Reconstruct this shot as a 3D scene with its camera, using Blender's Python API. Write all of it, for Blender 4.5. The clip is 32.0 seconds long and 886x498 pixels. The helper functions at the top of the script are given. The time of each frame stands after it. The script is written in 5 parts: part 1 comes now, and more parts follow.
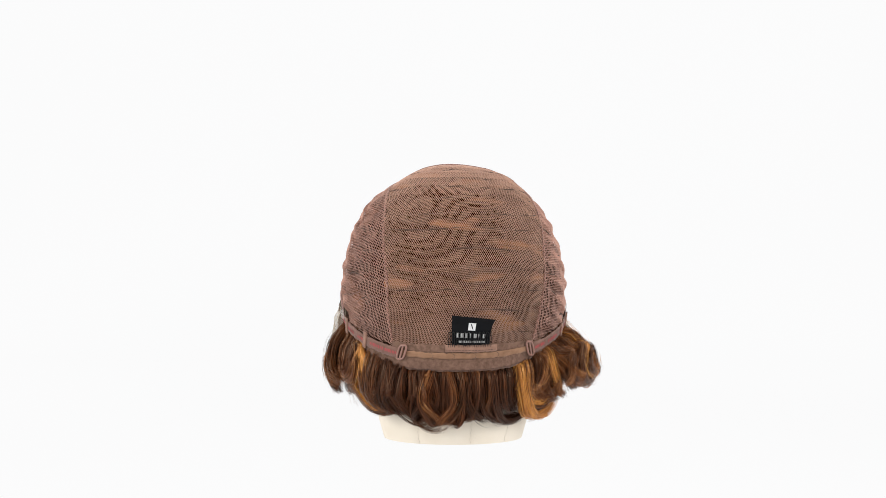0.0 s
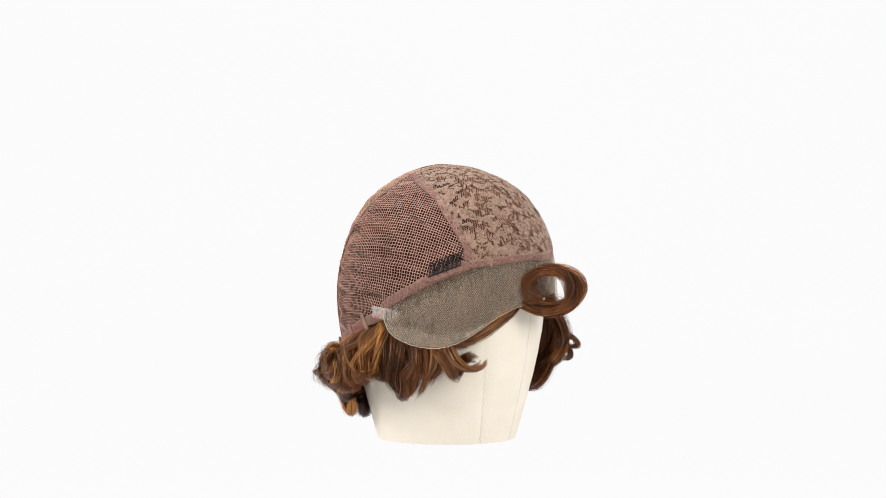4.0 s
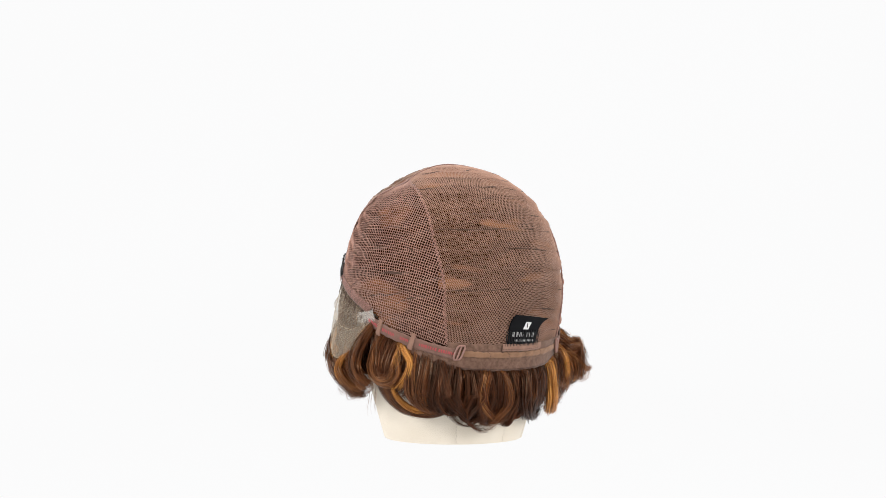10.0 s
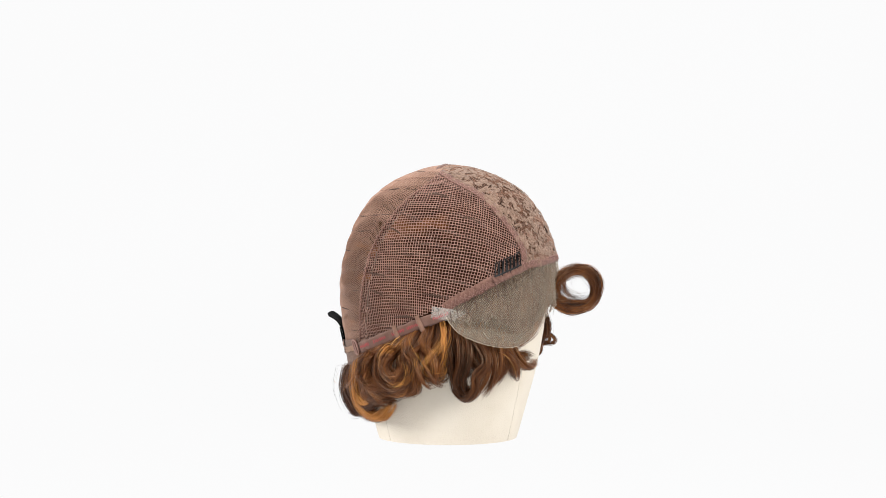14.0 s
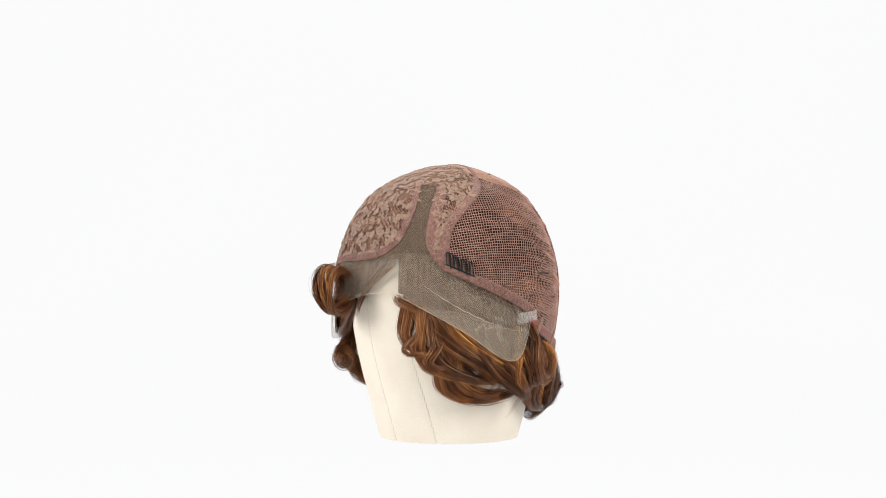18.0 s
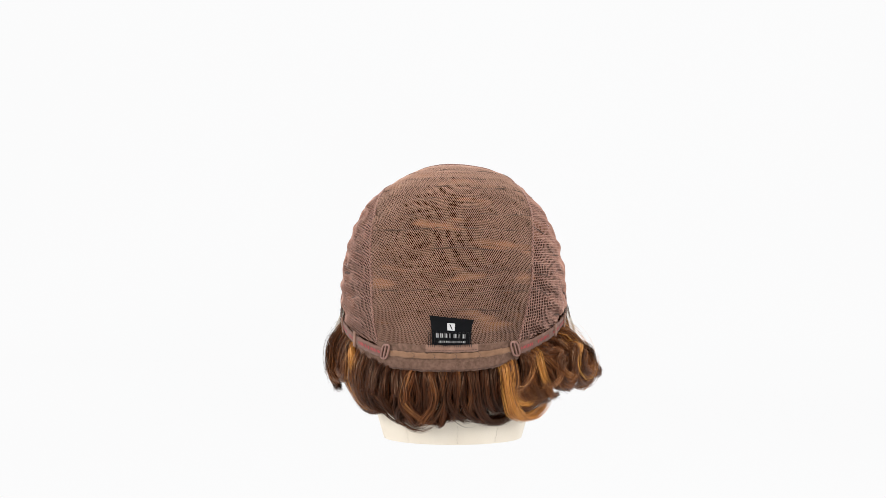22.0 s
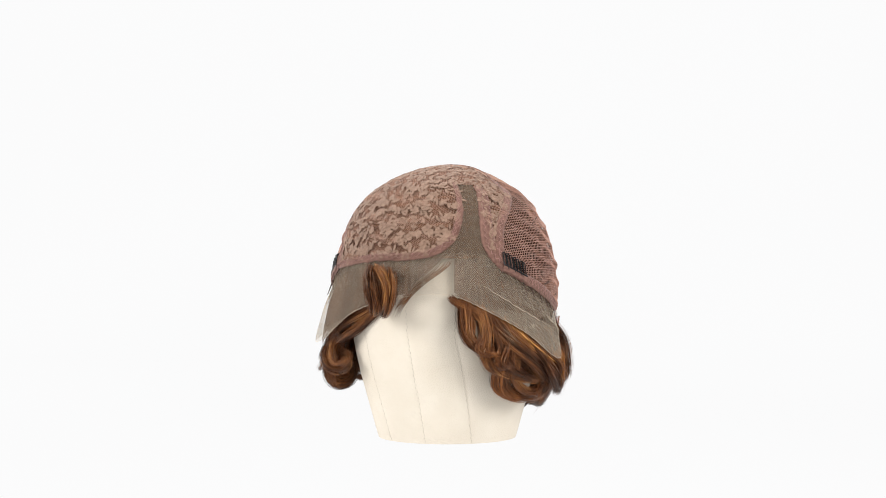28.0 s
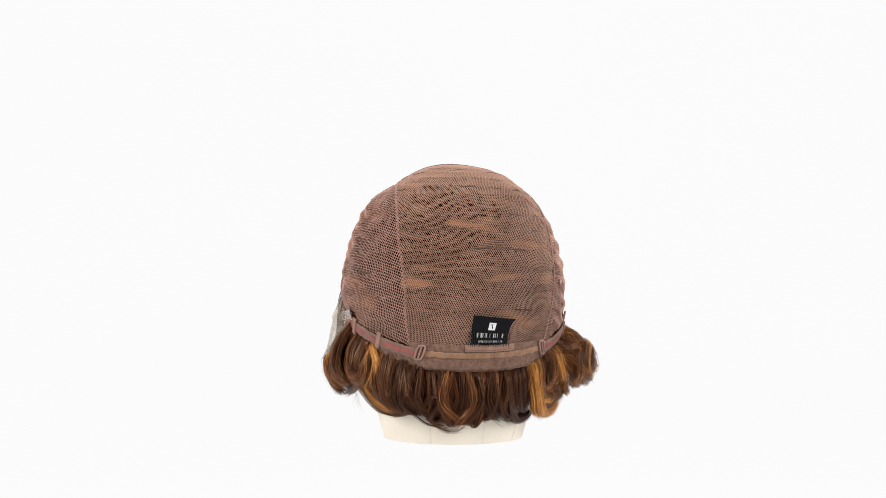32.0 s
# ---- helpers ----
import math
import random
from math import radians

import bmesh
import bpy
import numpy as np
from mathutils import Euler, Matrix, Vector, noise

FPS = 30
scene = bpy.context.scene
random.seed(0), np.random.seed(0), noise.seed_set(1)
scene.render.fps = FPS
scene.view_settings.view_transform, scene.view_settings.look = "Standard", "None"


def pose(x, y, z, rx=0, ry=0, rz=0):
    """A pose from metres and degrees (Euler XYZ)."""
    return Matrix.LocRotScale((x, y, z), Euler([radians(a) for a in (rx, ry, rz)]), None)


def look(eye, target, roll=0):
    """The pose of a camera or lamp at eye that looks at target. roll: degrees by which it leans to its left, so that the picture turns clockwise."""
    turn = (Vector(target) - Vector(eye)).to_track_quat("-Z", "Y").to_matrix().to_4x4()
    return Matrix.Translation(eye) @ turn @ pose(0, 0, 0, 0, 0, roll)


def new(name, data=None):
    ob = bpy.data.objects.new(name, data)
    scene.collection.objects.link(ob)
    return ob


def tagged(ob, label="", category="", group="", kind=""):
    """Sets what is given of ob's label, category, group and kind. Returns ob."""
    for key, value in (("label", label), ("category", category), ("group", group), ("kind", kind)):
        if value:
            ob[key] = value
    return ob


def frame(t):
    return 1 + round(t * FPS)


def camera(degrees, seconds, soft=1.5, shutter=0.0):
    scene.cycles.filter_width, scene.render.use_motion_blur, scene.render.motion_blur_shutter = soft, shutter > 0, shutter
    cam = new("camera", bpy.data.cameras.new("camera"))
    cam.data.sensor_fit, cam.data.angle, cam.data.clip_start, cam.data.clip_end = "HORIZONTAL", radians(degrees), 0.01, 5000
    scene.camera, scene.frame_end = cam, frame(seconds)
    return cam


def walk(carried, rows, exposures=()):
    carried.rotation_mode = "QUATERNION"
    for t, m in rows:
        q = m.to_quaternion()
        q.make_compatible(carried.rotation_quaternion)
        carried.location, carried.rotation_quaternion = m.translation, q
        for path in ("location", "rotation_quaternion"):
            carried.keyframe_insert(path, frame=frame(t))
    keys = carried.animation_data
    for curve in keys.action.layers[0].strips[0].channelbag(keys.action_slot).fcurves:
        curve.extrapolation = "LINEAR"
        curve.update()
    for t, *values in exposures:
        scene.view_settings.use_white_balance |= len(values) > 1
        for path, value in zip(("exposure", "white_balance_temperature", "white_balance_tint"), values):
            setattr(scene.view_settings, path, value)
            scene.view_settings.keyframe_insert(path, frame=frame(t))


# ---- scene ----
# One unit of the plan is S metres: heights Y run downwards from the crown, azimuth a = 0 at the nape.
S = 1 / 2190
GROUND_Y = 771.0  # height of the floor in plan units
DIST, EYE_Y = 1.1, 477.0
cam = camera(36.06, 32.0, soft=0.85)
EYE = (-0.0053, -DIST, (GROUND_Y - EYE_Y) * S)
AIM = (-0.0053, 0.0, (GROUND_Y - EYE_Y) * S + DIST * math.tan(radians(0.8618)))
walk(cam, [(0.0, look(EYE, AIM)), (32.0, look(EYE, AIM))])

# ---- light ----
world = bpy.data.worlds.new("studio")
world.use_nodes = True
world.node_tree.nodes["Background"].inputs[0].default_value = (1.0, 0.99, 0.97, 1)
world.node_tree.nodes["Background"].inputs[1].default_value = 0.6
scene.world = world
scene.view_settings.exposure = 0.0


def softbox(name, at, aim, w, h, power):
    data = bpy.data.lights.new(name, "AREA")
    data.shape, data.size, data.size_y, data.energy = "RECTANGLE", w, h, power
    data.color = (1.0, 0.985, 0.96)
    ob = new(name, data)
    ob.matrix_basis = look(at, aim)
    return ob


softbox("softbox_lamp", (-1.5, -0.8, 0.7), (0, 0, 0.13), 0.6, 0.8, 22)
softbox("softbox_lamp", (1.15, -1.15, 0.75), (0, 0, 0.13), 0.6, 0.8, 18.2)
softbox("overhead_lamp", (0.0, -0.15, 1.5), (0, 0, 0.13), 0.9, 0.7, 11.5)


# ---- materials ----
def nodes_of(name):
    m = bpy.data.materials.new(name)
    m.use_nodes = True
    nt = m.node_tree
    return m, nt, nt.nodes["Principled BSDF"]


def add(nt, kind, **values):
    n = nt.nodes.new(kind)
    for k, v in values.items():
        n.inputs[k.replace("_", " ")].default_value = v
    return n


def ramp(nt, fac, stops):
    r = nt.nodes.new("ShaderNodeValToRGB")
    els = r.color_ramp.elements
    els[0].position, els[0].color = stops[0][0], (*stops[0][1], 1)
    els[1].position, els[1].color = stops[-1][0], (*stops[-1][1], 1)
    for p, c in stops[1:-1]:
        e = els.new(p)
        e.color = (*c, 1)
    nt.links.new(fac, r.inputs[0])
    return r.outputs[0]


def noise_fac(nt, scale, detail=3.0, stretch=None, rough=0.5):
    tc = nt.nodes.new("ShaderNodeTexCoord")
    out = tc.outputs["Object"]
    if stretch:
        mp = nt.nodes.new("ShaderNodeMapping")
        mp.inputs["Scale"].default_value = stretch
        nt.links.new(out, mp.inputs[0])
        out = mp.outputs[0]
    n = add(nt, "ShaderNodeTexNoise", Scale=scale, Detail=detail, Roughness=rough)
    nt.links.new(out, n.inputs["Vector"])
    return n.outputs["Fac"]


def bump(nt, bsdf, height, strength, dist=0.001):
    b = nt.nodes.new("ShaderNodeBump")
    b.inputs["Strength"].default_value, b.inputs["Distance"].default_value = strength, dist
    nt.links.new(height, b.inputs["Height"])
    nt.links.new(b.outputs[0], bsdf.inputs["Normal"])


def cloth(name, dark, light, rough=0.9, scale=90, sheen=0.2, fine=1600, alpha=None):
    m, nt, b = nodes_of(name)
    nt.links.new(ramp(nt, noise_fac(nt, scale), [(0.3, dark), (0.7, light)]), b.inputs["Base Color"])
    b.inputs["Roughness"].default_value = rough
    b.inputs["Sheen Weight"].default_value = sheen
    b.inputs["Specular IOR Level"].default_value = 0.2
    bump(nt, b, noise_fac(nt, fine, 2), 0.6, 0.0006)
    if alpha:
        lo, hi = alpha
        nt.links.new(ramp(nt, noise_fac(nt, 700, 2), [(0.35, (lo,) * 3), (0.65, (hi,) * 3)]), b.inputs["Alpha"])
    return m


def plain(name, colour, rough=0.5, metal=0.0, spec=0.5):
    m, nt, b = nodes_of(name)
    f = noise_fac(nt, 240)
    nt.links.new(ramp(nt, f, [(0.3, tuple(c * 0.85 for c in colour)), (0.7, colour)]), b.inputs["Base Color"])
    b.inputs["Roughness"].default_value, b.inputs["Metallic"].default_value = rough, metal
    b.inputs["Specular IOR Level"].default_value = spec
    return m


def hair_material(name, stops, bunches=1.7, single=0.42, rough=0.30, gloss=0.5):
    m, nt, b = nodes_of(name)
    g = nt.nodes.new("ShaderNodeNewGeometry")
    info = nt.nodes.new("ShaderNodeObjectInfo")

    def scaled(value, k, plus):
        n = nt.nodes.new("ShaderNodeMath")
        n.operation = "MULTIPLY_ADD"
        nt.links.new(value, n.inputs[0])
        n.inputs[1].default_value = k
        if isinstance(plus, float):
            n.inputs[2].default_value = plus
        else:
            nt.links.new(plus, n.inputs[2])
        return n.outputs[0]

    # locks differ from one another, bunches within a lock, and strands singly
    bunch = scaled(noise_fac(nt, 95, 2, (1, 1, 0.4)), bunches, 0.1 - bunches / 2)
    whole = scaled(info.outputs["Random"], 0.34, bunch)
    each = scaled(g.outputs["Random Per Island"], single, whole)
    nt.links.new(ramp(nt, each, stops), b.inputs["Base Color"])
    b.inputs["Roughness"].default_value = rough
    b.inputs["Specular IOR Level"].default_value = gloss
    b.inputs["Specular Tint"].default_value = (1.0, 0.67, 0.45, 1)
    return m


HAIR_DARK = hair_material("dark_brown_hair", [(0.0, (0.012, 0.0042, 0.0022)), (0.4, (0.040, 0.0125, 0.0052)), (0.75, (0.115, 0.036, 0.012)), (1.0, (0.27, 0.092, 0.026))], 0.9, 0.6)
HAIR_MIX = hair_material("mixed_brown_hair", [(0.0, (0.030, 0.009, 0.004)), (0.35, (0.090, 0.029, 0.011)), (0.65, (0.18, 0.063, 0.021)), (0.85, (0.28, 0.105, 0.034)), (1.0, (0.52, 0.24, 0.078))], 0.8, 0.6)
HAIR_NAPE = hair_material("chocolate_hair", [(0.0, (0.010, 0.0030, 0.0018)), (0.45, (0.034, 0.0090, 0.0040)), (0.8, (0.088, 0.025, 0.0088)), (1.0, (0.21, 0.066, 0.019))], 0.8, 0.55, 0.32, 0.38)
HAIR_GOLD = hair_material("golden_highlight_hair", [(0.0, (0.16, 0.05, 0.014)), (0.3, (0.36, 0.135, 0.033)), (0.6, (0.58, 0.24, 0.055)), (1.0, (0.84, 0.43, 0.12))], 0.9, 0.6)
NET = cloth("mauve_brown_net_thread", (0.358, 0.188, 0.145), (0.495, 0.276, 0.213), 0.85, 60)
NET_FINE = cloth("fine_brown_net_thread", (0.358, 0.198, 0.14), (0.472, 0.272, 0.195), 0.85, 60)
TAPE = cloth("mauve_binding_tape", (0.125, 0.062, 0.048), (0.235, 0.125, 0.098), 0.95, 420, fine=900)
HEM = cloth("brown_felt_tape", (0.10, 0.054, 0.037), (0.19, 0.108, 0.077), 0.95, 330, fine=900)
ELASTIC = cloth("brown_elastic", (0.145, 0.076, 0.058), (0.205, 0.112, 0.087), 0.8, 200)
STRAP = cloth("tan_elastic", (0.20, 0.105, 0.06), (0.27, 0.148, 0.088), 0.8, 200)
WEFT_EDGE = plain("brown_weft_edge", (0.075, 0.04, 0.028), 0.85)
THREAD = plain("dark_thread", (0.09, 0.05, 0.04), 0.8)
PINK_THREAD = plain("mauve_thread", (0.40, 0.22, 0.19), 0.8)
LACE = cloth("taupe_floral_lace", (0.20, 0.122, 0.086), (0.31, 0.20, 0.146), 0.9, 260)
LOOP_TAPE = cloth("tan_loop_tape", (0.22, 0.12, 0.085), (0.29, 0.165, 0.12), 0.85, 200)
RED = plain("red_print", (0.42, 0.06, 0.065), 0.6)
BLACK = plain("black_woven_label", (0.006, 0.0065, 0.008), 0.8, 0.0, 0.12)
BLACK_WIRE = plain("black_coated_wire", (0.006, 0.006, 0.007), 0.3, 0.0, 0.25)
WHITE_PRINT = plain("white_print", (0.78, 0.78, 0.78), 0.6)
CANVAS = cloth("cream_canvas", (0.71, 0.635, 0.53), (0.77, 0.70, 0.60), 0.95, 30, 0.1, 1300)
CANVAS_SEAM = plain("cream_seam_thread", (0.63, 0.565, 0.475), 0.9)
SLIDER = plain("brown_plastic_slider", (0.27, 0.14, 0.11), 0.35)


def tulle(name, colour, lo, hi):
    return cloth(name, tuple(c * 0.85 for c in colour), colour, 0.9, 90, 0.1, 2000, alpha=(lo, hi))


TULLE = tulle("sheer_beige_tulle", (0.62, 0.52, 0.40), 0.09, 0.17)
TULLE_THREAD = plain("beige_tulle_thread", (0.66, 0.56, 0.44), 0.85)
KNOT_THREAD = cloth("taupe_knotted_thread", (0.13, 0.09, 0.062), (0.37, 0.285, 0.21), 0.9, 800, 0.0)
TULLE_DARK = tulle("knotted_taupe_tulle", (0.165, 0.12, 0.088), 0.35, 0.75)
CLEAR = tulle("clear_film_tab", (0.8, 0.74, 0.68), 0.30, 0.36)
CLEAR.node_tree.nodes["Principled BSDF"].inputs["Roughness"].default_value = 0.18
CLEAR.node_tree.nodes["Principled BSDF"].inputs["Specular IOR Level"].default_value = 0.6


def weft_material(name, k, gold=0.58, streaks=(0.20, 0.092, 0.042), flat=4):
    """Hair wefts lying flat under the nets, running round the head, with golden streaks."""
    m, nt, b = nodes_of(name)
    streak = noise_fac(nt, 26, 4, (1, 1, 16), 0.6)
    base = ramp(nt, streak, [(0.3, (0.05 * k, 0.021 * k, 0.011 * k)), (0.5, (0.10 * k, 0.043 * k, 0.022 * k)), (0.7, (0.18 * k, 0.078 * k, 0.037 * k))])
    patch = ramp(nt, noise_fac(nt, 19, 2, (1, 1, flat)), [(gold, (0, 0, 0)), (gold + 0.12, (1, 1, 1))])
    mix = nt.nodes.new("ShaderNodeMix")
    mix.data_type = "RGBA"
    nt.links.new(patch, mix.inputs[0])
    nt.links.new(base, mix.inputs[6])
    nt.links.new(ramp(nt, streak, [(0.32, tuple(0.3 * c for c in streaks)), (0.5, streaks), (0.68, tuple(1.15 * c for c in streaks))]), mix.inputs[7])
    nt.links.new(mix.outputs[2], b.inputs["Base Color"])
    b.inputs["Roughness"].default_value = 0.65
    b.inputs["Specular IOR Level"].default_value = 0.04
    bump(nt, b, noise_fac(nt, 60, 3, (1, 1, 22)), 0.8, 0.002)
    return m


WEFT = weft_material("flat_brown_wefts", 0.26, 0.58, (0.30, 0.125, 0.048))
WEFT_CROWN = weft_material("flat_light_brown_wefts", 1.3, 0.62)
WEFT_SIDE = weft_material("flat_dark_brown_wefts", 0.22, 0.57, (0.22, 0.086, 0.033), 1.8)


def hairline_material():
    m, nt, b = nodes_of("hairline_hair")
    f = noise_fac(nt, 50, 4, (1, 1, 0.16), 0.6)
    nt.links.new(ramp(nt, f, [(0.3, (0.042, 0.019, 0.010)), (0.55, (0.10, 0.046, 0.022)), (0.75, (0.21, 0.098, 0.043))]), b.inputs["Base Color"])
    b.inputs["Roughness"].default_value = 0.6
    bump(nt, b, f, 0.6, 0.001)
    return m


HAIRLINE = hairline_material()


# overexposure put in as emission; the black base takes no lamp light or shadow
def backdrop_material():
    m, nt, b = nodes_of("self_glowing_white_backdrop")
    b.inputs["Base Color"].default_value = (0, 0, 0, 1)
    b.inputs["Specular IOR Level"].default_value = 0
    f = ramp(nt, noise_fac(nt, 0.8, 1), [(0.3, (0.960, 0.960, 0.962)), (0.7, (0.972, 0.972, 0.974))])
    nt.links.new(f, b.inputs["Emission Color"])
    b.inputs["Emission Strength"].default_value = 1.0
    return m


BACKDROP = backdrop_material()
WALL = plain("white_wall_paint", (0.82, 0.82, 0.81), 0.9)


# ---- mesh helpers ----
def mesh(name, verts, faces, material, parent=None, smooth=True, label=""):
    me = bpy.data.meshes.new(name)
    me.from_pydata([tuple(map(float, v)) for v in verts], [], [tuple(map(int, f)) for f in faces])
    me.materials.append(material)
    if smooth:
        me.polygons.foreach_set("use_smooth", [True] * len(me.polygons))
    me.update()
    ob = new(name, me)
    if parent:
        ob.parent = parent
    if label:
        tagged(ob, label)
    return ob


class Heap:
    """Collects vertices and faces for one mesh."""

    def __init__(self):
        self.v, self.f, self.n = [], [], 0

    def put(self, verts, faces):
        verts = np.asarray(verts, float)
        self.v.append(verts)
        self.f.append(np.asarray(faces, int) + self.n)
        self.n += len(verts)

    def tube(self, pts, radius, sides=3, closed=False):
        pts = np.asarray(pts, float)
        n = len(pts)
        rad = np.broadcast_to(np.asarray(radius, float), (n,))
        if closed:
            tan = np.roll(pts, -1, 0) - np.roll(pts, 1, 0)
        else:
            tan = np.gradient(pts, axis=0)
        tan /= np.linalg.norm(tan, axis=1, keepdims=True) + 1e-12
        ref = np.tile((0.31, 0.22, 0.93), (n, 1))
        one = np.cross(tan, ref)
        one /= np.linalg.norm(one, axis=1, keepdims=True) + 1e-9
        two = np.cross(tan, one)
        ang = np.arange(sides) * 2 * math.pi / sides
        ring = one[:, None] * np.cos(ang)[None, :, None] + two[:, None] * np.sin(ang)[None, :, None]
        verts = (pts[:, None] + ring * rad[:, None, None]).reshape(-1, 3)
        last = n if closed else n - 1
        i = np.arange(last)[:, None]
        k = np.arange(sides)[None]
        nxt = (i + 1) % n
        k2 = (k + 1) % sides
        quads = np.stack([i * sides + k, i * sides + k2, nxt * sides + k2, nxt * sides + k], -1).reshape(-1, 4)
        self.put(verts, quads)

    def make(self, name, material, parent=None, smooth=True, label=""):
        v = np.concatenate(self.v)
        me = bpy.data.meshes.new(name)
        me.vertices.add(len(v))
        me.vertices.foreach_set("co", v.ravel())
        loops = np.concatenate([f.ravel() for f in self.f])
        sizes = np.concatenate([np.full(len(f), f.shape[1]) for f in self.f])
        me.loops.add(len(loops))
        me.loops.foreach_set("vertex_index", loops)
        me.polygons.add(len(sizes))
        me.polygons.foreach_set("loop_start", np.concatenate([[0], np.cumsum(sizes)[:-1]]))
        me.materials.append(material)
        me.update(calc_edges=True)
        if smooth:
            me.polygons.foreach_set("use_smooth", [True] * len(sizes))
        ob = new(name, me)
        if parent:
            ob.parent = parent
        if label:
            tagged(ob, label)
        return ob


# ---- the cap's form ----
PROFILE = [(292, 0), (293.5, 20), (296.5, 37), (300, 50), (310, 77), (320, 98), (335, 121), (350, 138), (375, 157), (400, 170.5),
           (425, 180), (450, 187), (475, 192), (500, 194.5), (525, 194.5), (550, 192.5), (580, 188.5), (600, 184.5),
           (630, 180), (660, 176), (700, 168)]
PY, PRAD = np.array([p[0] for p in PROFILE], float), np.array([p[1] for p in PROFILE], float)


def wrap(a):
    return (np.asarray(a) + 180) % 360 - 180


def girth(a):
    t = np.radians(a)
    return 1 + (7.0 * np.sin(t) - 2.0 * np.cos(t) + 2.5 * np.cos(2 * t - math.radians(600))) / 190


def cap_r(a, y):
    """The profile, with a flattened flank on one side of the crown and the lifted corner of the crown seam on the other."""
    dent = -15 * np.exp(-((wrap(a) + 90) / 24) ** 2) * np.exp(-((np.asarray(y) - 325) / 17) ** 2)
    corner = 15 * np.exp(-((wrap(a) - 86) / 24) ** 2) * np.exp(-((np.asarray(y) - 308) / 15) ** 2)
    return np.interp(y, PY, PRAD) * girth(a) + dent + corner


def place(a, r, y):
    """Points from azimuth in degrees, radius and height in plan units."""
    t = np.radians(a)
    return np.stack([r * np.sin(t) * S, -r * np.cos(t) * S, (GROUND_Y - np.asarray(y)) * S + 0 * r], -1)


ROWS = np.array([296, 309, 324, 341, 360, 386, 412, 446, 478, 512, 545, 580, 616], float)


def weft_row(a, y):
    """0 to 1 down each row of wefts, which sag a little between the seams."""
    t = np.radians(np.asarray(a, float))
    yy = np.asarray(y, float) + 3.0 * np.cos(t * 2.0 - 0.4) + 1.5 * np.sin(t * 7)
    k = np.clip(np.searchsorted(ROWS, yy) - 1, 0, len(ROWS) - 2)
    return np.clip((yy - ROWS[k]) / (ROWS[k + 1] - ROWS[k]), 0, 1)


def on_cap(a, y, lift=0.0):
    a, y = np.asarray(a, float), np.asarray(y, float)
    # soft wrinkles of the weft rows
    ridge = 0.5 * np.sin(y / 5.6 + 0.6 * np.sin(np.radians(a) * 3)) + 0.5 * (weft_row(a, y) - 0.5) * (np.abs(wrap(a) - 10) < 48)
    ridge = ridge + 1.1 * np.sin(y / 8.3 + a / 6.1) * np.sin(a / 9.7 + 1.3) + 0.9 * np.sin(y / 4.1 - a / 3.3) * (np.abs(wrap(a) - 10) > 45)
    ridge = ridge + 1.0 * np.sin(y / 5.4 - 0.05 * np.abs(wrap(a) - 10)) * np.clip((np.abs(wrap(a) - 10) - 42) / 8, 0, 1)  # wefts push the side nets out
    ridge = ridge * np.clip((y - 300) / 40, 0, 1)
    return place(a, cap_r(a, y) + lift + ridge, y)


CENTRE_Y = 500.0
_TAN = (CENTRE_Y - PY[1:]) / PRAD[1:]


def from_direction(d):
    """Azimuth and height where rays from the cap's centre meet the cap."""
    a = np.degrees(np.arctan2(d[..., 0], -d[..., 1]))
    q = d[..., 2] / (np.hypot(d[..., 0], d[..., 1]) + 1e-9) * girth(a)
    y = np.interp(-q, -_TAN, PY[1:])
    return a, y


def curve(pairs):
    xs, ys = [p[0] for p in pairs], [p[1] for p in pairs]
    return lambda v: np.interp(v, xs, ys)


seam_r = curve([(296, 110), (313, 92), (323, 88), (353, 75), (387, 66.5), (433, 58.6), (498, 54.5), (555, 51), (590, 48.5), (640, 46)])
seam_l = curve([(296, -105), (320, -82), (333, -60), (352, -49), (386, -41.3), (445, -35.5), (500, -31), (535, -31.5), (592, -30.5), (640, -28)])
front_r = curve([(305, 90), (310, 93), (336, 113), (358, 124), (405, 134), (442, 140), (475, 139)])
front_l = curve([(315, -82), (320, -86), (332, -92), (367, -109), (405, -119), (442, -122), (475, -121.6)])
net_low_r = curve([(44, 602), (50, 600), (59, 590), (72, 577), (86, 556), (98.6, 539), (112, 512), (122, 493.5), (140, 469)])
net_low_l = curve([(-123, 469), (-106, 493), (-87, 521), (-71, 547), (-66, 564), (-48, 588), (-30, 602), (-20, 604)])
part_l = curve([(325, -140), (336, -143), (375, -142), (423, -147), (440, -151), (447, -155.6), (460, -170)])


def head_y(a, y):
    return -cap_r(a, y) * np.cos(np.radians(a))


def in_back(a, y):
    a = wrap(a)
    low = (a > seam_l(y)) & (a < seam_r(y)) & (y < 604)
    return low & ((y > 322) | (head_y(a, y) < 4))


def in_side_r(a, y):
    a = wrap(a)
    return (a > seam_r(y)) & (a < front_r(y)) & (y < net_low_r(a)) & (y > 312)


def in_side_l(a, y):
    a = wrap(a)
    return (a < seam_l(y)) & (a > front_l(y)) & (y < net_low_l(a)) & (y > 318)


lace_low = curve([(130, 472), (137, 470), (153, 463), (171, 456.5), (189, 456.5), (204, 447), (213, 423)])


def in_crown(a, y):
    a = np.asarray(a) % 360
    near_top = (y < 334) & (head_y(a, y) >= 0)
    inside = (a > np.where(y > 310, front_r(y), 90)) & (a < part_l(y) % 360) & (y < lace_low(a))
    beside_part = (a > 232) & (wrap(a) < front_l(y)) & (y < 445)
    return np.where(y < 334, near_top & ~in_side_r(a, y) & ~in_side_l(a, y), inside | beside_part)


